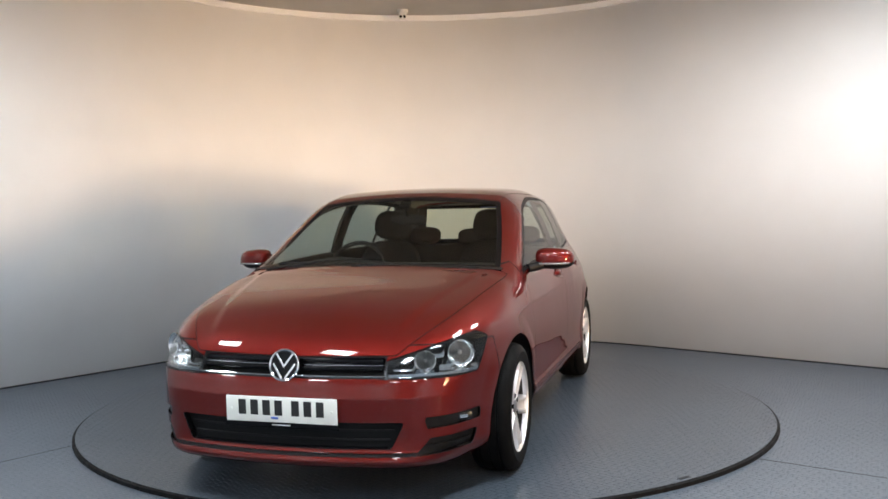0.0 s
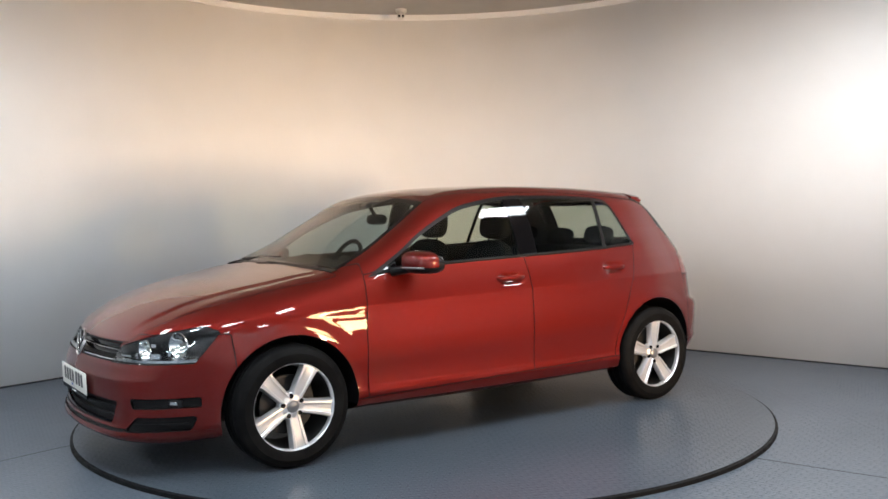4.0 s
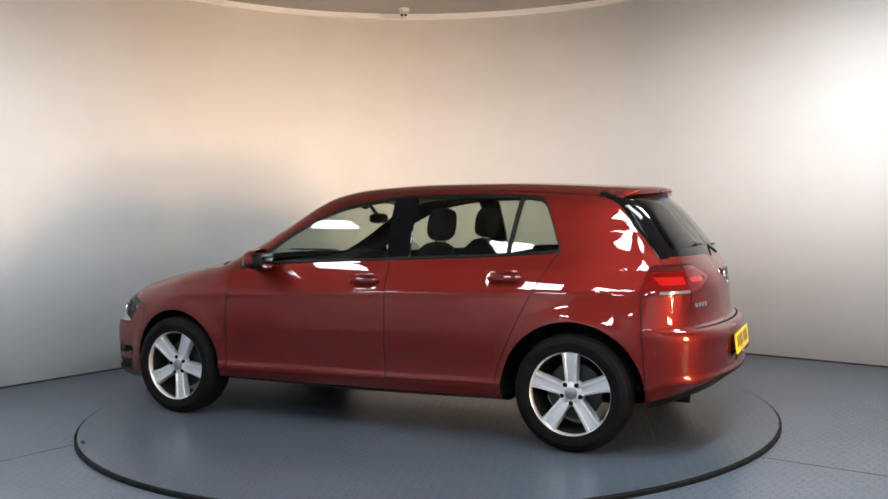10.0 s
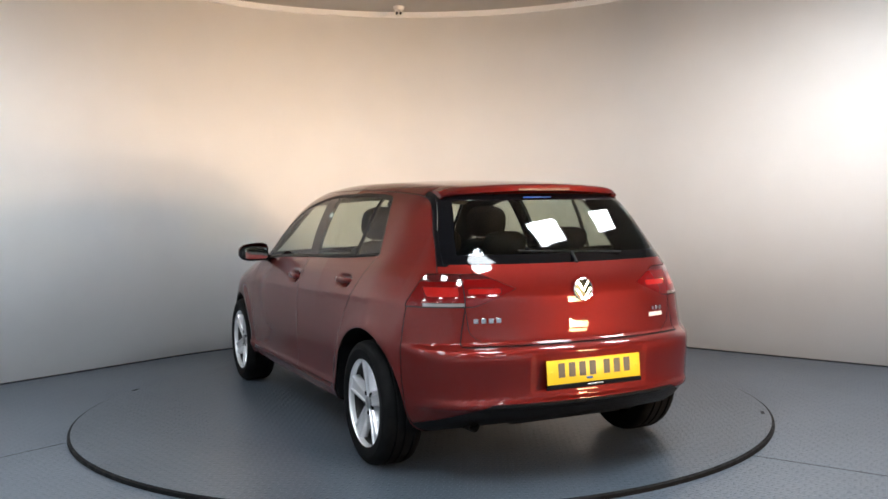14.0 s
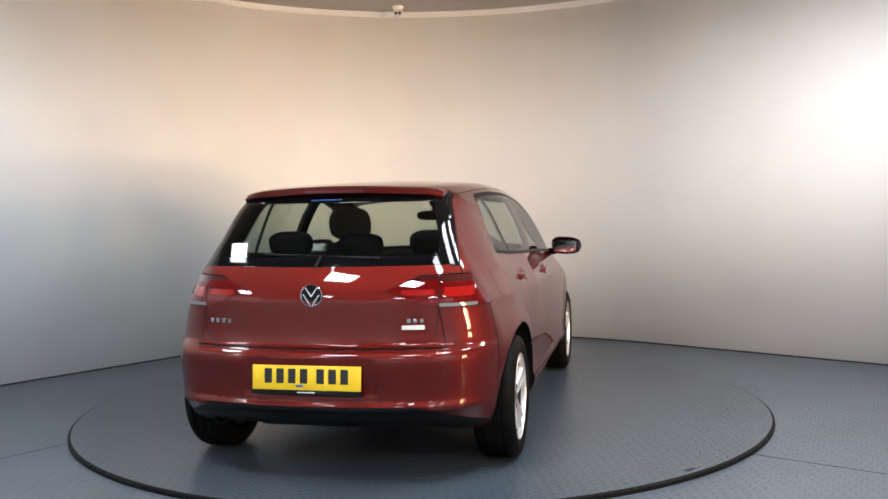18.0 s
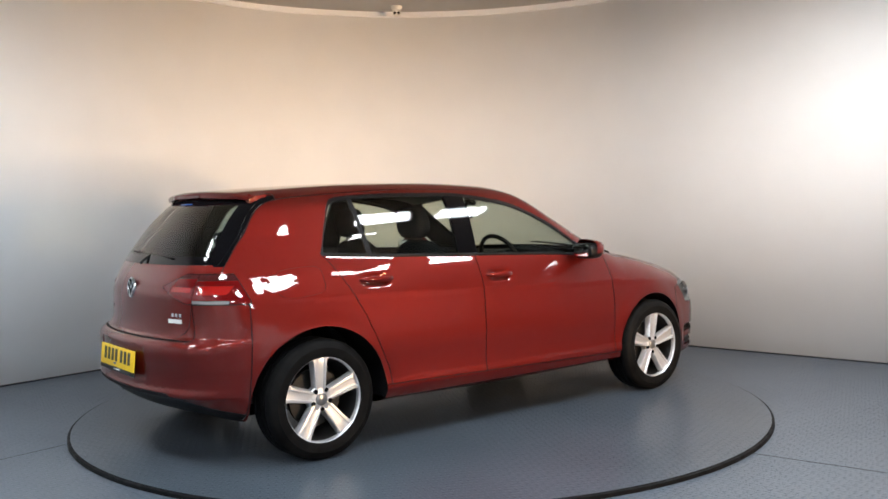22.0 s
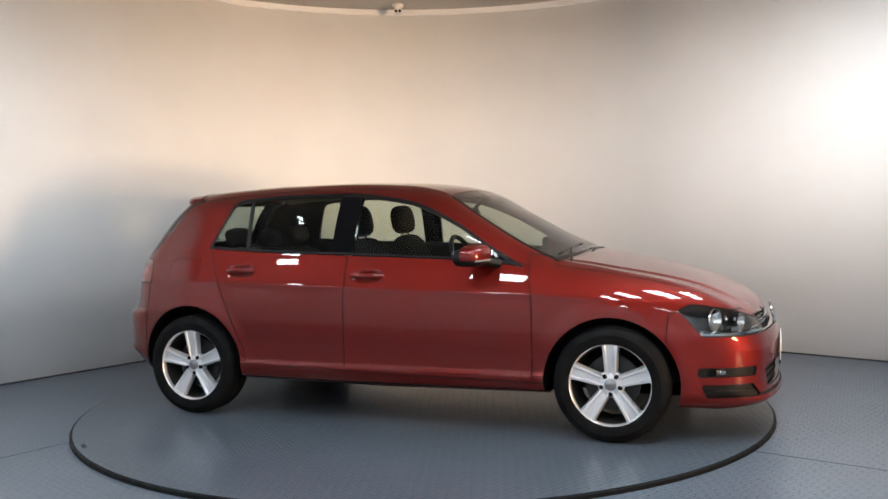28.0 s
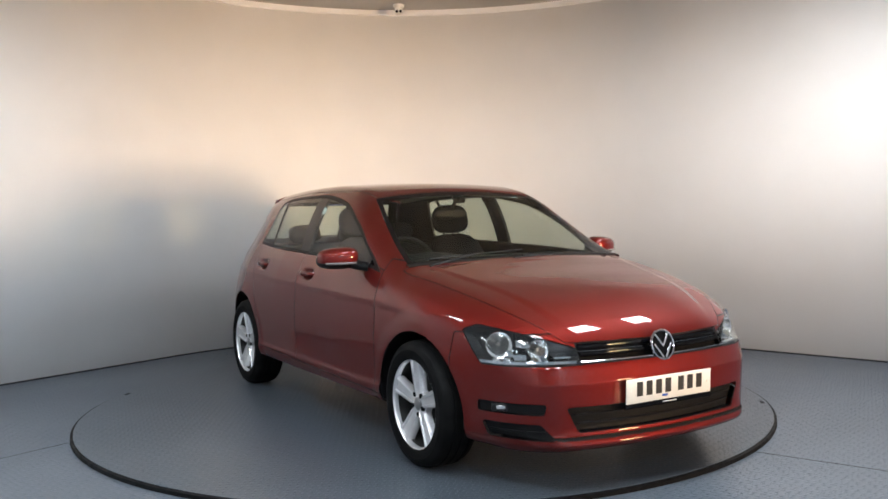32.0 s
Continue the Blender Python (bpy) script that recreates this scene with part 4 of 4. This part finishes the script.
# model writing on the tailgate as plain chrome bars
for y0, z, n, wd, hg in ((0.535, 0.760, 4, 0.026, 0.022), (-0.448, 0.767, 3, 0.020, 0.018)):
    for k in range(n):
        y = y0 - k * (wd + 0.008)
        bm = bmesh.new()
        box(bm, (wd * 0.85, hg, 0.003), Matrix.Translation((rear_x(abs(y), z) - 0.001, y, z)) @ Matrix.Rotation(radians(-18 if y > 0 else 18), 4, "Z") @ BACK, 0.001, 1)
        part("letter_bar", bm, CHROME, tg)
bm = bmesh.new()
box(bm, (0.105, 0.020, 0.003), Matrix.Translation((rear_x(0.467, 0.737) - 0.001, -0.467, 0.737)) @ Matrix.Rotation(radians(15), 4, "Z") @ BACK, 0.001, 1)
part("label_bar", bm, WHITE_PLASTIC, tg, "small silver label")

# spoiler over the rear window
bm = bmesh.new()
rows = []
for y in even(-0.525, 0.525, 30):
    a = abs(y)
    tip = -1.652 + 0.30 * y * y + 0.4 * max(a - 0.45, 0)
    zt = 1.4035 - 0.085 * y * y
    edge = max(0.0, (a - 0.41) / 0.115)
    th = 0.042 * (1 - 0.35 * edge)
    x0 = -1.44
    zr = float(top_c(x0) - crown(x0) * y * y) + 0.003 - 0.02 * edge**2
    zt -= 0.02 * edge**2
    sect = [(x0, zr), (x0 - 0.08, zr - 0.012 + 0.004), (tip + 0.03, zt - 0.008), (tip + 0.006, zt - 0.014), (tip, zt - 0.020), (tip + 0.003, zt - th), (tip + 0.02, zt - th - 0.006), (-1.54, zt - th - 0.010), (x0, zr - 0.05)]
    rows.append([bm.verts.new((x, y, z)) for x, z in sect])
for a, b in zip(rows, rows[1:]):
    for k in range(len(a)):
        bm.faces.new((a[k], a[(k + 1) % 9], b[(k + 1) % 9], b[k]))
bm.faces.new(rows[0])
bm.faces.new(rows[-1][::-1])
sp = part("spoiler", bm, PAINT, tg)
bm = bmesh.new()
box(bm, (0.30, 0.014, 0.006), Matrix.Translation((-1.648, 0, 1.366)) @ BACK, 0.002, 1)
part("brake_light", bm, BRAKE_LENS, sp, "dark red high brake light")


# wipers
def wiper(a, b, pivot, parent, lift=0.002):
    a, b, pivot = Vector(a), Vector(b), Vector(pivot)
    bm = bmesh.new()
    mid = (a + b) / 2 + Vector((0, 0, lift))
    tube(bm, [a, a.lerp(mid, 0.5), mid, mid.lerp(b, 0.5), b], 0.006, 6)
    w_ = part("wiper", bm, BLACK, parent, "black wiper")
    bm = bmesh.new()
    tube(bm, [pivot, pivot.lerp(mid, 0.4) + Vector((0, 0, 0.004)), mid], 0.008, 6)
    part("wiper_arm", bm, BLACK, w_)


def on_top(x, y, up=0.002):
    return (x, y, float(top_c(x) - crown(x) * y * y) + up)


wiper(on_top(1.035, 0.60), on_top(1.06, -0.02), on_top(1.09, -0.10), car)
wiper(on_top(1.00, 0.02), on_top(0.99, -0.58), on_top(1.07, -0.62), car)
wiper((rear_x(0.28, 1.07) - 0.012, 0.28, 1.07), (rear_x(0.30, 1.05) - 0.012, -0.30, 1.05), (rear_x(0, 1.0) - 0.016, 0.0, 1.012), tg, 0.0)
bm = bmesh.new()
rows = []
for y in even(-0.72, 0.72, 24):
    x0, x1 = 1.062 - 0.14 * y * y, 1.095 - 0.14 * y * y
    rows.append([bm.verts.new(on_top(x0, y, 0.002)), bm.verts.new(on_top(x1, y, 0.003)), bm.verts.new(on_top(x1, y, -0.02)), bm.verts.new(on_top(x0, y, -0.02))])
for a, b in zip(rows, rows[1:]):
    for k in range(4):
        bm.faces.new((a[k], a[(k + 1) % 4], b[(k + 1) % 4], b[k]))
part("scuttle_panel", bm, BLACK, car, "black scuttle panel")


def blob(bm, centre, size, power=2.6, cut_x=None, n=20):
    """A rounded pillow form; cut_x flattens its rear face."""
    r = bmesh.ops.create_uvsphere(bm, u_segments=n + 4, v_segments=n // 2 + 4, radius=1.0)
    for v in r["verts"]:
        q = v.co
        l = (abs(q.x) ** power + abs(q.y) ** power + abs(q.z) ** power) ** (1 / power)
        q /= max(l, 1e-6)
        x, y, z = q.x * size[0] / 2, q.y * size[1] / 2, q.z * size[2] / 2
        if cut_x is not None and x < cut_x:
            x = cut_x
        v.co = Vector(centre) + Vector((x, y, z))
    return bm


doors = {1: [], -1: []}
for o in car.children:
    if o.name.startswith(("front_door", "rear_door")):
        s = 1 if o.data.vertices[0].co.y > 0 else -1
        doors[s].append(o)
for s in (1, -1):
    fd, rd = sorted(doors[s], key=lambda o: o.name)
    # mirror
    bm = bmesh.new()
    blob(bm, (0.60, s * 0.936, 1.000), (0.185, 0.212, 0.122), 3.1, -0.055)
    for v in bm.verts:
        k = (v.co.y * s - 0.84) / 0.17
        v.co.x -= 0.035 * k
        v.co.z += 0.012 * (1 - k)
    bmesh.ops.bisect_plane(bm, geom=bm.verts[:] + bm.edges[:] + bm.faces[:], plane_co=(0, 0, 0.981), plane_no=(0, 0, -1), clear_outer=True)
    bmesh.ops.bisect_plane(bm, geom=bm.verts[:] + bm.edges[:] + bm.faces[:], plane_co=(0.575, s * 0.925, 1), plane_no=(-1, -0.2 * s, 0), clear_outer=True)
    cap = part("mirror_cap", bm, PAINT, fd)
    bm = bmesh.new()
    blob(bm, (0.595, s * 0.936, 0.994), (0.178, 0.202, 0.100), 2.8, -0.052)
    for v in bm.verts:
        k = (v.co.y * s - 0.84) / 0.17
        v.co.x -= 0.035 * k
    body_ = part("mirror_housing", bm, BLACK, fd, "black mirror housing")
    bm = bmesh.new()
    blob(bm, (0.540, s * 0.930, 0.998), (0.006, 0.158, 0.076), 9.0)
    for v in bm.verts:
        v.co.x -= 0.035 * (v.co.y * s - 0.84) / 0.17
    part("mirror_glass", bm, CHROME, body_, "mirror glass")
    bm = bmesh.new()
    pts = []
    for k in range(11):
        y = 0.850 + 0.0172 * k
        u = abs(y - 0.936) / 0.106
        x = 0.600 + 0.0925 * max(1 - u**3.1 - 0.06, 0.02) ** (1 / 3.1) - 0.035 * (y - 0.84) / 0.17
        pts.append((x + 0.001, s * y, 0.979))
    tube(bm, pts, 0.0065, 6)
    part("indicator", bm, CLEAR_LENS, body_, "clear indicator strip")
    bm = bmesh.new()
    tube(bm, [(0.70, s * 0.80, 0.955), (0.665, s * 0.845, 0.965), (0.62, s * 0.89, 0.978)], 0.026, 10)
    part("mirror_foot", bm, BLACK, fd, "black mirror foot")
    # handles
    for (hx, hz), d in zip(HANDLES, (fd, rd)):
        bm = bmesh.new()
        rows = []
        for k, x in enumerate(even(hx - 0.105, hx + 0.105, 14)):
            u = (x - hx) / 0.105
            y = side_y(hx - 0.14, hz) * (0.5 - u / 2) + side_y(hx + 0.14, hz) * (0.5 + u / 2)
            o = 0.024 * (1 - abs(u) ** 4) - 0.004
            hh = 0.015 * (1 - 0.45 * abs(u) ** 3)
            rows.append([bm.verts.new((x, s * (y + o + a), hz + b)) for a, b in ((-0.010, -hh), (0.001, -hh), (0.006, -hh * 0.4), (0.006, hh * 0.4), (0.001, hh), (-0.010, hh))])
        for a, b in zip(rows, rows[1:]):
            for k in range(6):
                bm.faces.new((a[k], a[(k + 1) % 6], b[(k + 1) % 6], b[k]))
        bm.faces.new(rows[0])
        bm.faces.new(rows[-1][::-1])
        part("handle", bm, PAINT, d)
    # lower belt strip under the windows
    for d, xa, xb in ((fd, 0.80, -0.21), (rd, -0.255, -1.20)):
        bm = bmesh.new()
        rows = []
        for x in even(xa, xb, 20):
            z = float(belt(x)) + 0.004
            y = side_y(x, z)
            rows.append([bm.verts.new((x, s * (y + a), z + b)) for a, b in ((-0.01, -0.008), (0.003, -0.007), (0.004, 0.003), (-0.008, 0.009))])
        for a, b in zip(rows, rows[1:]):
            for k in range(4):
                bm.faces.new((a[k], a[(k + 1) % 4], b[(k + 1) % 4], b[k]))
        part("belt_strip", bm, BLACK, d, "black belt strip")
    # headlamp insides
    hl = [o for o in car.children if o.name.startswith("headlight") and o.data.vertices[0].co.y * s > 0][0]
    for y, z, r, dx, yaw in ((0.700, 0.654, 0.056, 0.082, 26), (0.580, 0.632, 0.044, 0.064, 16)):
        x = front_x(y, z)
        m = Matrix.Translation((x - dx, s * y, z)) @ Matrix.Rotation(radians(s * yaw), 4, "Z") @ FRONT
        bm = bmesh.new()
        lathe(bm, [(0.006, -0.012), (r * 0.45, -0.006), (r * 0.8, 0.012), (r, 0.035), (r * 1.06, 0.037), (r * 1.08, 0.030)], 28, m)
        bowl = part("reflector", bm, REFLECTOR, hl, "bright lamp bowl")
        bm = bmesh.new()
        lathe(bm, [(0.0, 0.020), (r * 0.16, 0.018), (r * 0.20, 0.0), (r * 0.2, -0.01)], 14, m)
        part("bulb", bm, CLEAR_LENS, bowl, "bulb")
    for z, y0, y1, hh in ((0.580, 0.455, 0.775, 0.012), (0.600, 0.47, 0.545, 0.008), (0.604, 0.650, 0.690, 0.024), (0.652, 0.628, 0.650, 0.016)):
        bm = bmesh.new()
        rows = []
        for y in even(y0, y1, 12):
            x = front_x(y, z) - 0.012
            rows.append([bm.verts.new((x - a, s * y, z + b)) for a, b in ((0.0, -hh / 2), (0.0, hh / 2), (0.05, hh / 2 + 0.012), (0.05, -hh / 2))])
        for a, b in zip(rows, rows[1:]):
            for k in range(4):
                bm.faces.new((a[k], a[(k + 1) % 4], b[(k + 1) % 4], b[k]))
        part("lamp_trim", bm, REFLECTOR, hl, "bright lamp trim")
    # fog lamp and duct slats
    bm = bmesh.new()
    box(bm, (0.075, 0.034, 0.012), Matrix.Translation((front_x(0.735, 0.382) - 0.006, s * 0.735, 0.382)) @ Matrix.Rotation(radians(s * 40), 4, "Z") @ FRONT, 0.004, 2)
    part("fog_light", bm, HOUSING, fb, "dark chrome fog light")
    bm = bmesh.new()
    rows = []
    for y in even(0.60, 0.745, 10):
        x = front_x(y, 0.280) - 0.010
        rows.append([bm.verts.new((x - a, s * y, 0.280 + b)) for a, b in ((0, -0.004), (0, 0.004), (0.02, 0.004), (0.02, -0.004))])
    for a, b in zip(rows, rows[1:]):
        for k in range(4):
            bm.faces.new((a[k], a[(k + 1) % 4], b[(k + 1) % 4], b[k]))
    part("duct_slat", bm, BLACK, fb)
    m = Matrix.Translation((front_x(0.735, 0.382) + 0.002, s * 0.735, 0.382)) @ Matrix.Rotation(radians(s * 40), 4, "Z") @ FRONT
    bm = bmesh.new()
    box(bm, (0.040, 0.016, 0.004), m, 0.0015, 1)
    part("fog_reflector", bm, REFLECTOR, fb, "small bright fog light reflector")
    # wheel-arch liners
    for ax in (AXLE, -AXLE):
        r = ARCH_R[1 if ax > 0 else -1] + 0.004
        bm = bmesh.new()
        rows = []
        for k in range(33):
            a = radians(-6 + 192 * k / 32)
            x, z = ax + r * math.cos(a), ARCH_Z + r * math.sin(a)
            y1 = side_y(x, max(z, 0.22)) - 0.012
            rows.append([bm.verts.new((x, s * y, z)) for y in (0.46, y1)])
        for a, b in zip(rows, rows[1:]):
            bm.faces.new((a[0], a[1], b[1], b[0]))
        part("arch_liner", bm, BLACK, car, "black wheel-arch liner")
        bm = bmesh.new()
        prism(bm, [(r * math.cos(radians(-6 + 192 * k / 24)), r * math.sin(radians(-6 + 192 * k / 24))) for k in range(25)], 0.004, Matrix.Translation((ax, s * 0.46, ARCH_Z)) @ Matrix.Rotation(radians(90), 4, "X"))
        part("arch_wall", bm, BLACK, car, "black wheel-arch wall")
# exhaust
for y in (0.53,):
    bm = bmesh.new()
    lathe(bm, [(0.028, 0.16), (0.028, 0.0), (0.024, 0.0), (0.022, 0.15)], 16, Matrix.Translation((-1.87, y, 0.270)) @ Matrix.Rotation(radians(90), 4, "Y"))
    part("exhaust_pipe", bm, BLACK, car, "dull steel exhaust pipe")
bm = bmesh.new()
box(bm, (2.5, 1.1, 0.04), Matrix.Translation((0, 0, 0.245)), 0.015)
box(bm, (0.30, 0.70, 0.11), Matrix.Translation((-1.72, 0, 0.30)), 0.04)
part("floor_pan", bm, BLACK, car, "black floor pan")
for ax in (AXLE, -AXLE):
    bm = bmesh.new()
    tube(bm, [(ax, -0.70, 0.305), (ax, 0.70, 0.305)], 0.035, 10)
    part("axle", bm, DARK_METAL, car, "dark steel axle")

# ---- cabin ----
cabin = part("cabin_floor", box(bmesh.new(), (2.6, 1.36, 0.04), Matrix.Translation((-0.35, 0, 0.33)), 0.01), INNER, car, "dark cabin floor")


def seat(x, y, parent):
    bm = bmesh.new()
    blob(bm, (x + 0.18, y, 0.545), (0.54, 0.52, 0.22), 4.5)
    st = part("front_seat", bm, CLOTH, parent, "dark grey cloth front seat")
    bm = bmesh.new()
    blob(bm, (0, 0, 0.30), (0.17, 0.50, 0.66), 3.6)
    for v in bm.verts:
        k = v.co.z / 0.6
        v.co.y *= 1.0 - 0.16 * max(k, 0) ** 2
        v.co.x += 0.03 * (abs(v.co.y) / 0.25) ** 2
    bmesh.ops.transform(bm, matrix=pose(x - 0.14, y, 0.48, 0, -17, 0), verts=bm.verts)
    part("backrest", bm, CLOTH, st)
    bm = bmesh.new()
    blob(bm, (0, 0, 0), (0.11, 0.275, 0.20), 3.4)
    for v in bm.verts:
        v.co.y *= 1.0 - 0.9 * max(v.co.z, 0)
    bmesh.ops.transform(bm, matrix=pose(x - 0.335, y, 1.195, 0, -10, 0), verts=bm.verts)
    part("headrest", bm, CLOTH, st)
    for s in (-1, 1):
        bm = bmesh.new()
        tube(bm, [(x - 0.315, y + s * 0.06, 1.06), (x - 0.33, y + s * 0.06, 1.16)], 0.007, 8)
        part("headrest_bar", bm, CHROME, st, "steel headrest bar")


seat(-0.03, 0.36, cabin)
seat(-0.03, -0.36, cabin)
bm = bmesh.new()
blob(bm, (-0.82, 0, 0.55), (0.52, 1.28, 0.22), 5)
bench = part("rear_bench", bm, CLOTH, cabin, "dark grey cloth rear bench")
bm = bmesh.new()
blob(bm, (0, 0, 0.28), (0.16, 1.26, 0.62), 5)
bmesh.ops.transform(bm, matrix=pose(-1.02, 0, 0.46, 0, -20, 0), verts=bm.verts)
part("backrest", bm, CLOTH, bench)
for y, z in ((0.40, 1.10), (0.0, 1.085), (-0.40, 1.10)):
    bm = bmesh.new()
    blob(bm, (0, 0, 0), (0.09, 0.25, 0.13), 3.2)
    bmesh.ops.transform(bm, matrix=pose(-1.245, y, z, 0, -14, 0), verts=bm.verts)
    part("headrest", bm, CLOTH, bench)
bm = bmesh.new()
box(bm, (0.42, 1.14, 0.03), Matrix.Translation((-1.56, 0, 0.985)), 0.01)
part("parcel_shelf", bm, INNER, cabin, "dark parcel shelf")
bm = bmesh.new()
rows = []
for y in even(-0.70, 0.70, 20):
    c_ = 0.20 * y * y
    hump = 0.035 * math.exp(-(((y + 0.36) / 0.17) ** 2))
    sect = [(1.02 - 0.7 * c_, 0.935), (0.80 - 0.7 * c_, 0.972), (0.62, 0.985 + hump), (0.53, 0.965 + hump), (0.50, 0.90), (0.56, 0.72), (0.62, 0.55), (0.9, 0.5)]
    rows.append([bm.verts.new((x, y, z)) for x, z in sect])
for a, b in zip(rows, rows[1:]):
    for k in range(7):
        bm.faces.new((a[k], a[k + 1], b[k + 1], b[k]))
part("dashboard", bm, INNER, cabin, "dark dashboard")
bm = bmesh.new()
wm = pose(0.36, -0.36, 0.925, 0, 66, 0)
tube(bm, [wm @ Vector((0.182 * math.cos(k * math.tau / 36), 0.182 * math.sin(k * math.tau / 36), 0)) for k in range(36)], 0.015, 8, True)
sw = part("steering_wheel", bm, BLACK, cabin, "black three-spoke steering wheel")
bm = bmesh.new()
blob(bm, (0, 0, 0), (0.14, 0.15, 0.06), 3)
bmesh.ops.transform(bm, matrix=wm @ pose(0, 0, 0.01), verts=bm.verts)
part("centre_pad", bm, BLACK, sw)
for a in (90, -90, 0):
    bm = bmesh.new()
    box(bm, (0.13, 0.035, 0.018), wm @ pose(0, 0, 0.0, 0, 0, a) @ Matrix.Translation((0.115, 0, 0)), 0.006)
    part("spoke", bm, BLACK, sw)
bm = bmesh.new()
blob(bm, (0.30, -0.03, 1.235), (0.035, 0.235, 0.068), 3.2)
rv = part("rear_view_mirror", bm, BLACK, cabin, "black rear-view mirror")
bm = bmesh.new()
tube(bm, [(0.31, -0.03, 1.26), (0.37, -0.02, 1.335)], 0.012, 8)
box(bm, (0.06, 0.07, 0.03), pose(0.385, -0.02, 1.325, 0, 30, 0), 0.008)
part("mirror_stem", bm, BLACK, rv)
# headlining and inner pillars, a shell just inside the outer skin
INSIDE = [p_ for p_ in roof]
panel("headlining", INSIDE, LINER, cabin, "pale grey headlining", whole=True, thick=0, push=-0.035)
for nm, group in (("inner_pillar", quarter), ("inner_tailgate", hatch), ("inner_door", front_door), ("inner_door", rear_door), ("inner_wing", wing)):
    high = [p_ for p_ in group if VV[p_[0], 2] > 0.5 and -1.98 < VV[p_[0], 0] < (0.95 if nm != "inner_wing" else 1.05)]
    for s in (1, -1):
        if nm == "inner_tailgate" and s < 0:
            continue
        panel(nm, high, INNER, cabin, "dark inner trim", whole=nm == "inner_tailgate", flip=s, thick=0, push=-0.007)
# tax disc and stickers
bm = bmesh.new()
box(bm, (0.16, 0.018, 0.002), Matrix.Translation((rear_x(0.1, 1.318) + 0.01, 0.04, 1.322)) @ Matrix.Rotation(radians(-42), 4, "Y") @ BACK)
part("glass_sticker", bm, BLUE, tg, "small blue strip on the glass")


# ---- what turns ----
def motions():
    rows = [(t, a) for t, a in TURN]
    off = Matrix.Translation((0.063, 0.033, 0.0))
    walk(table, [(t, pose(0, 0, 0, 0, 0, a + 107.3)) for t, a in rows])
    walk(car, [(t, pose(0, 0, 0, 0, 0, a) @ off) for t, a in rows])


motions()
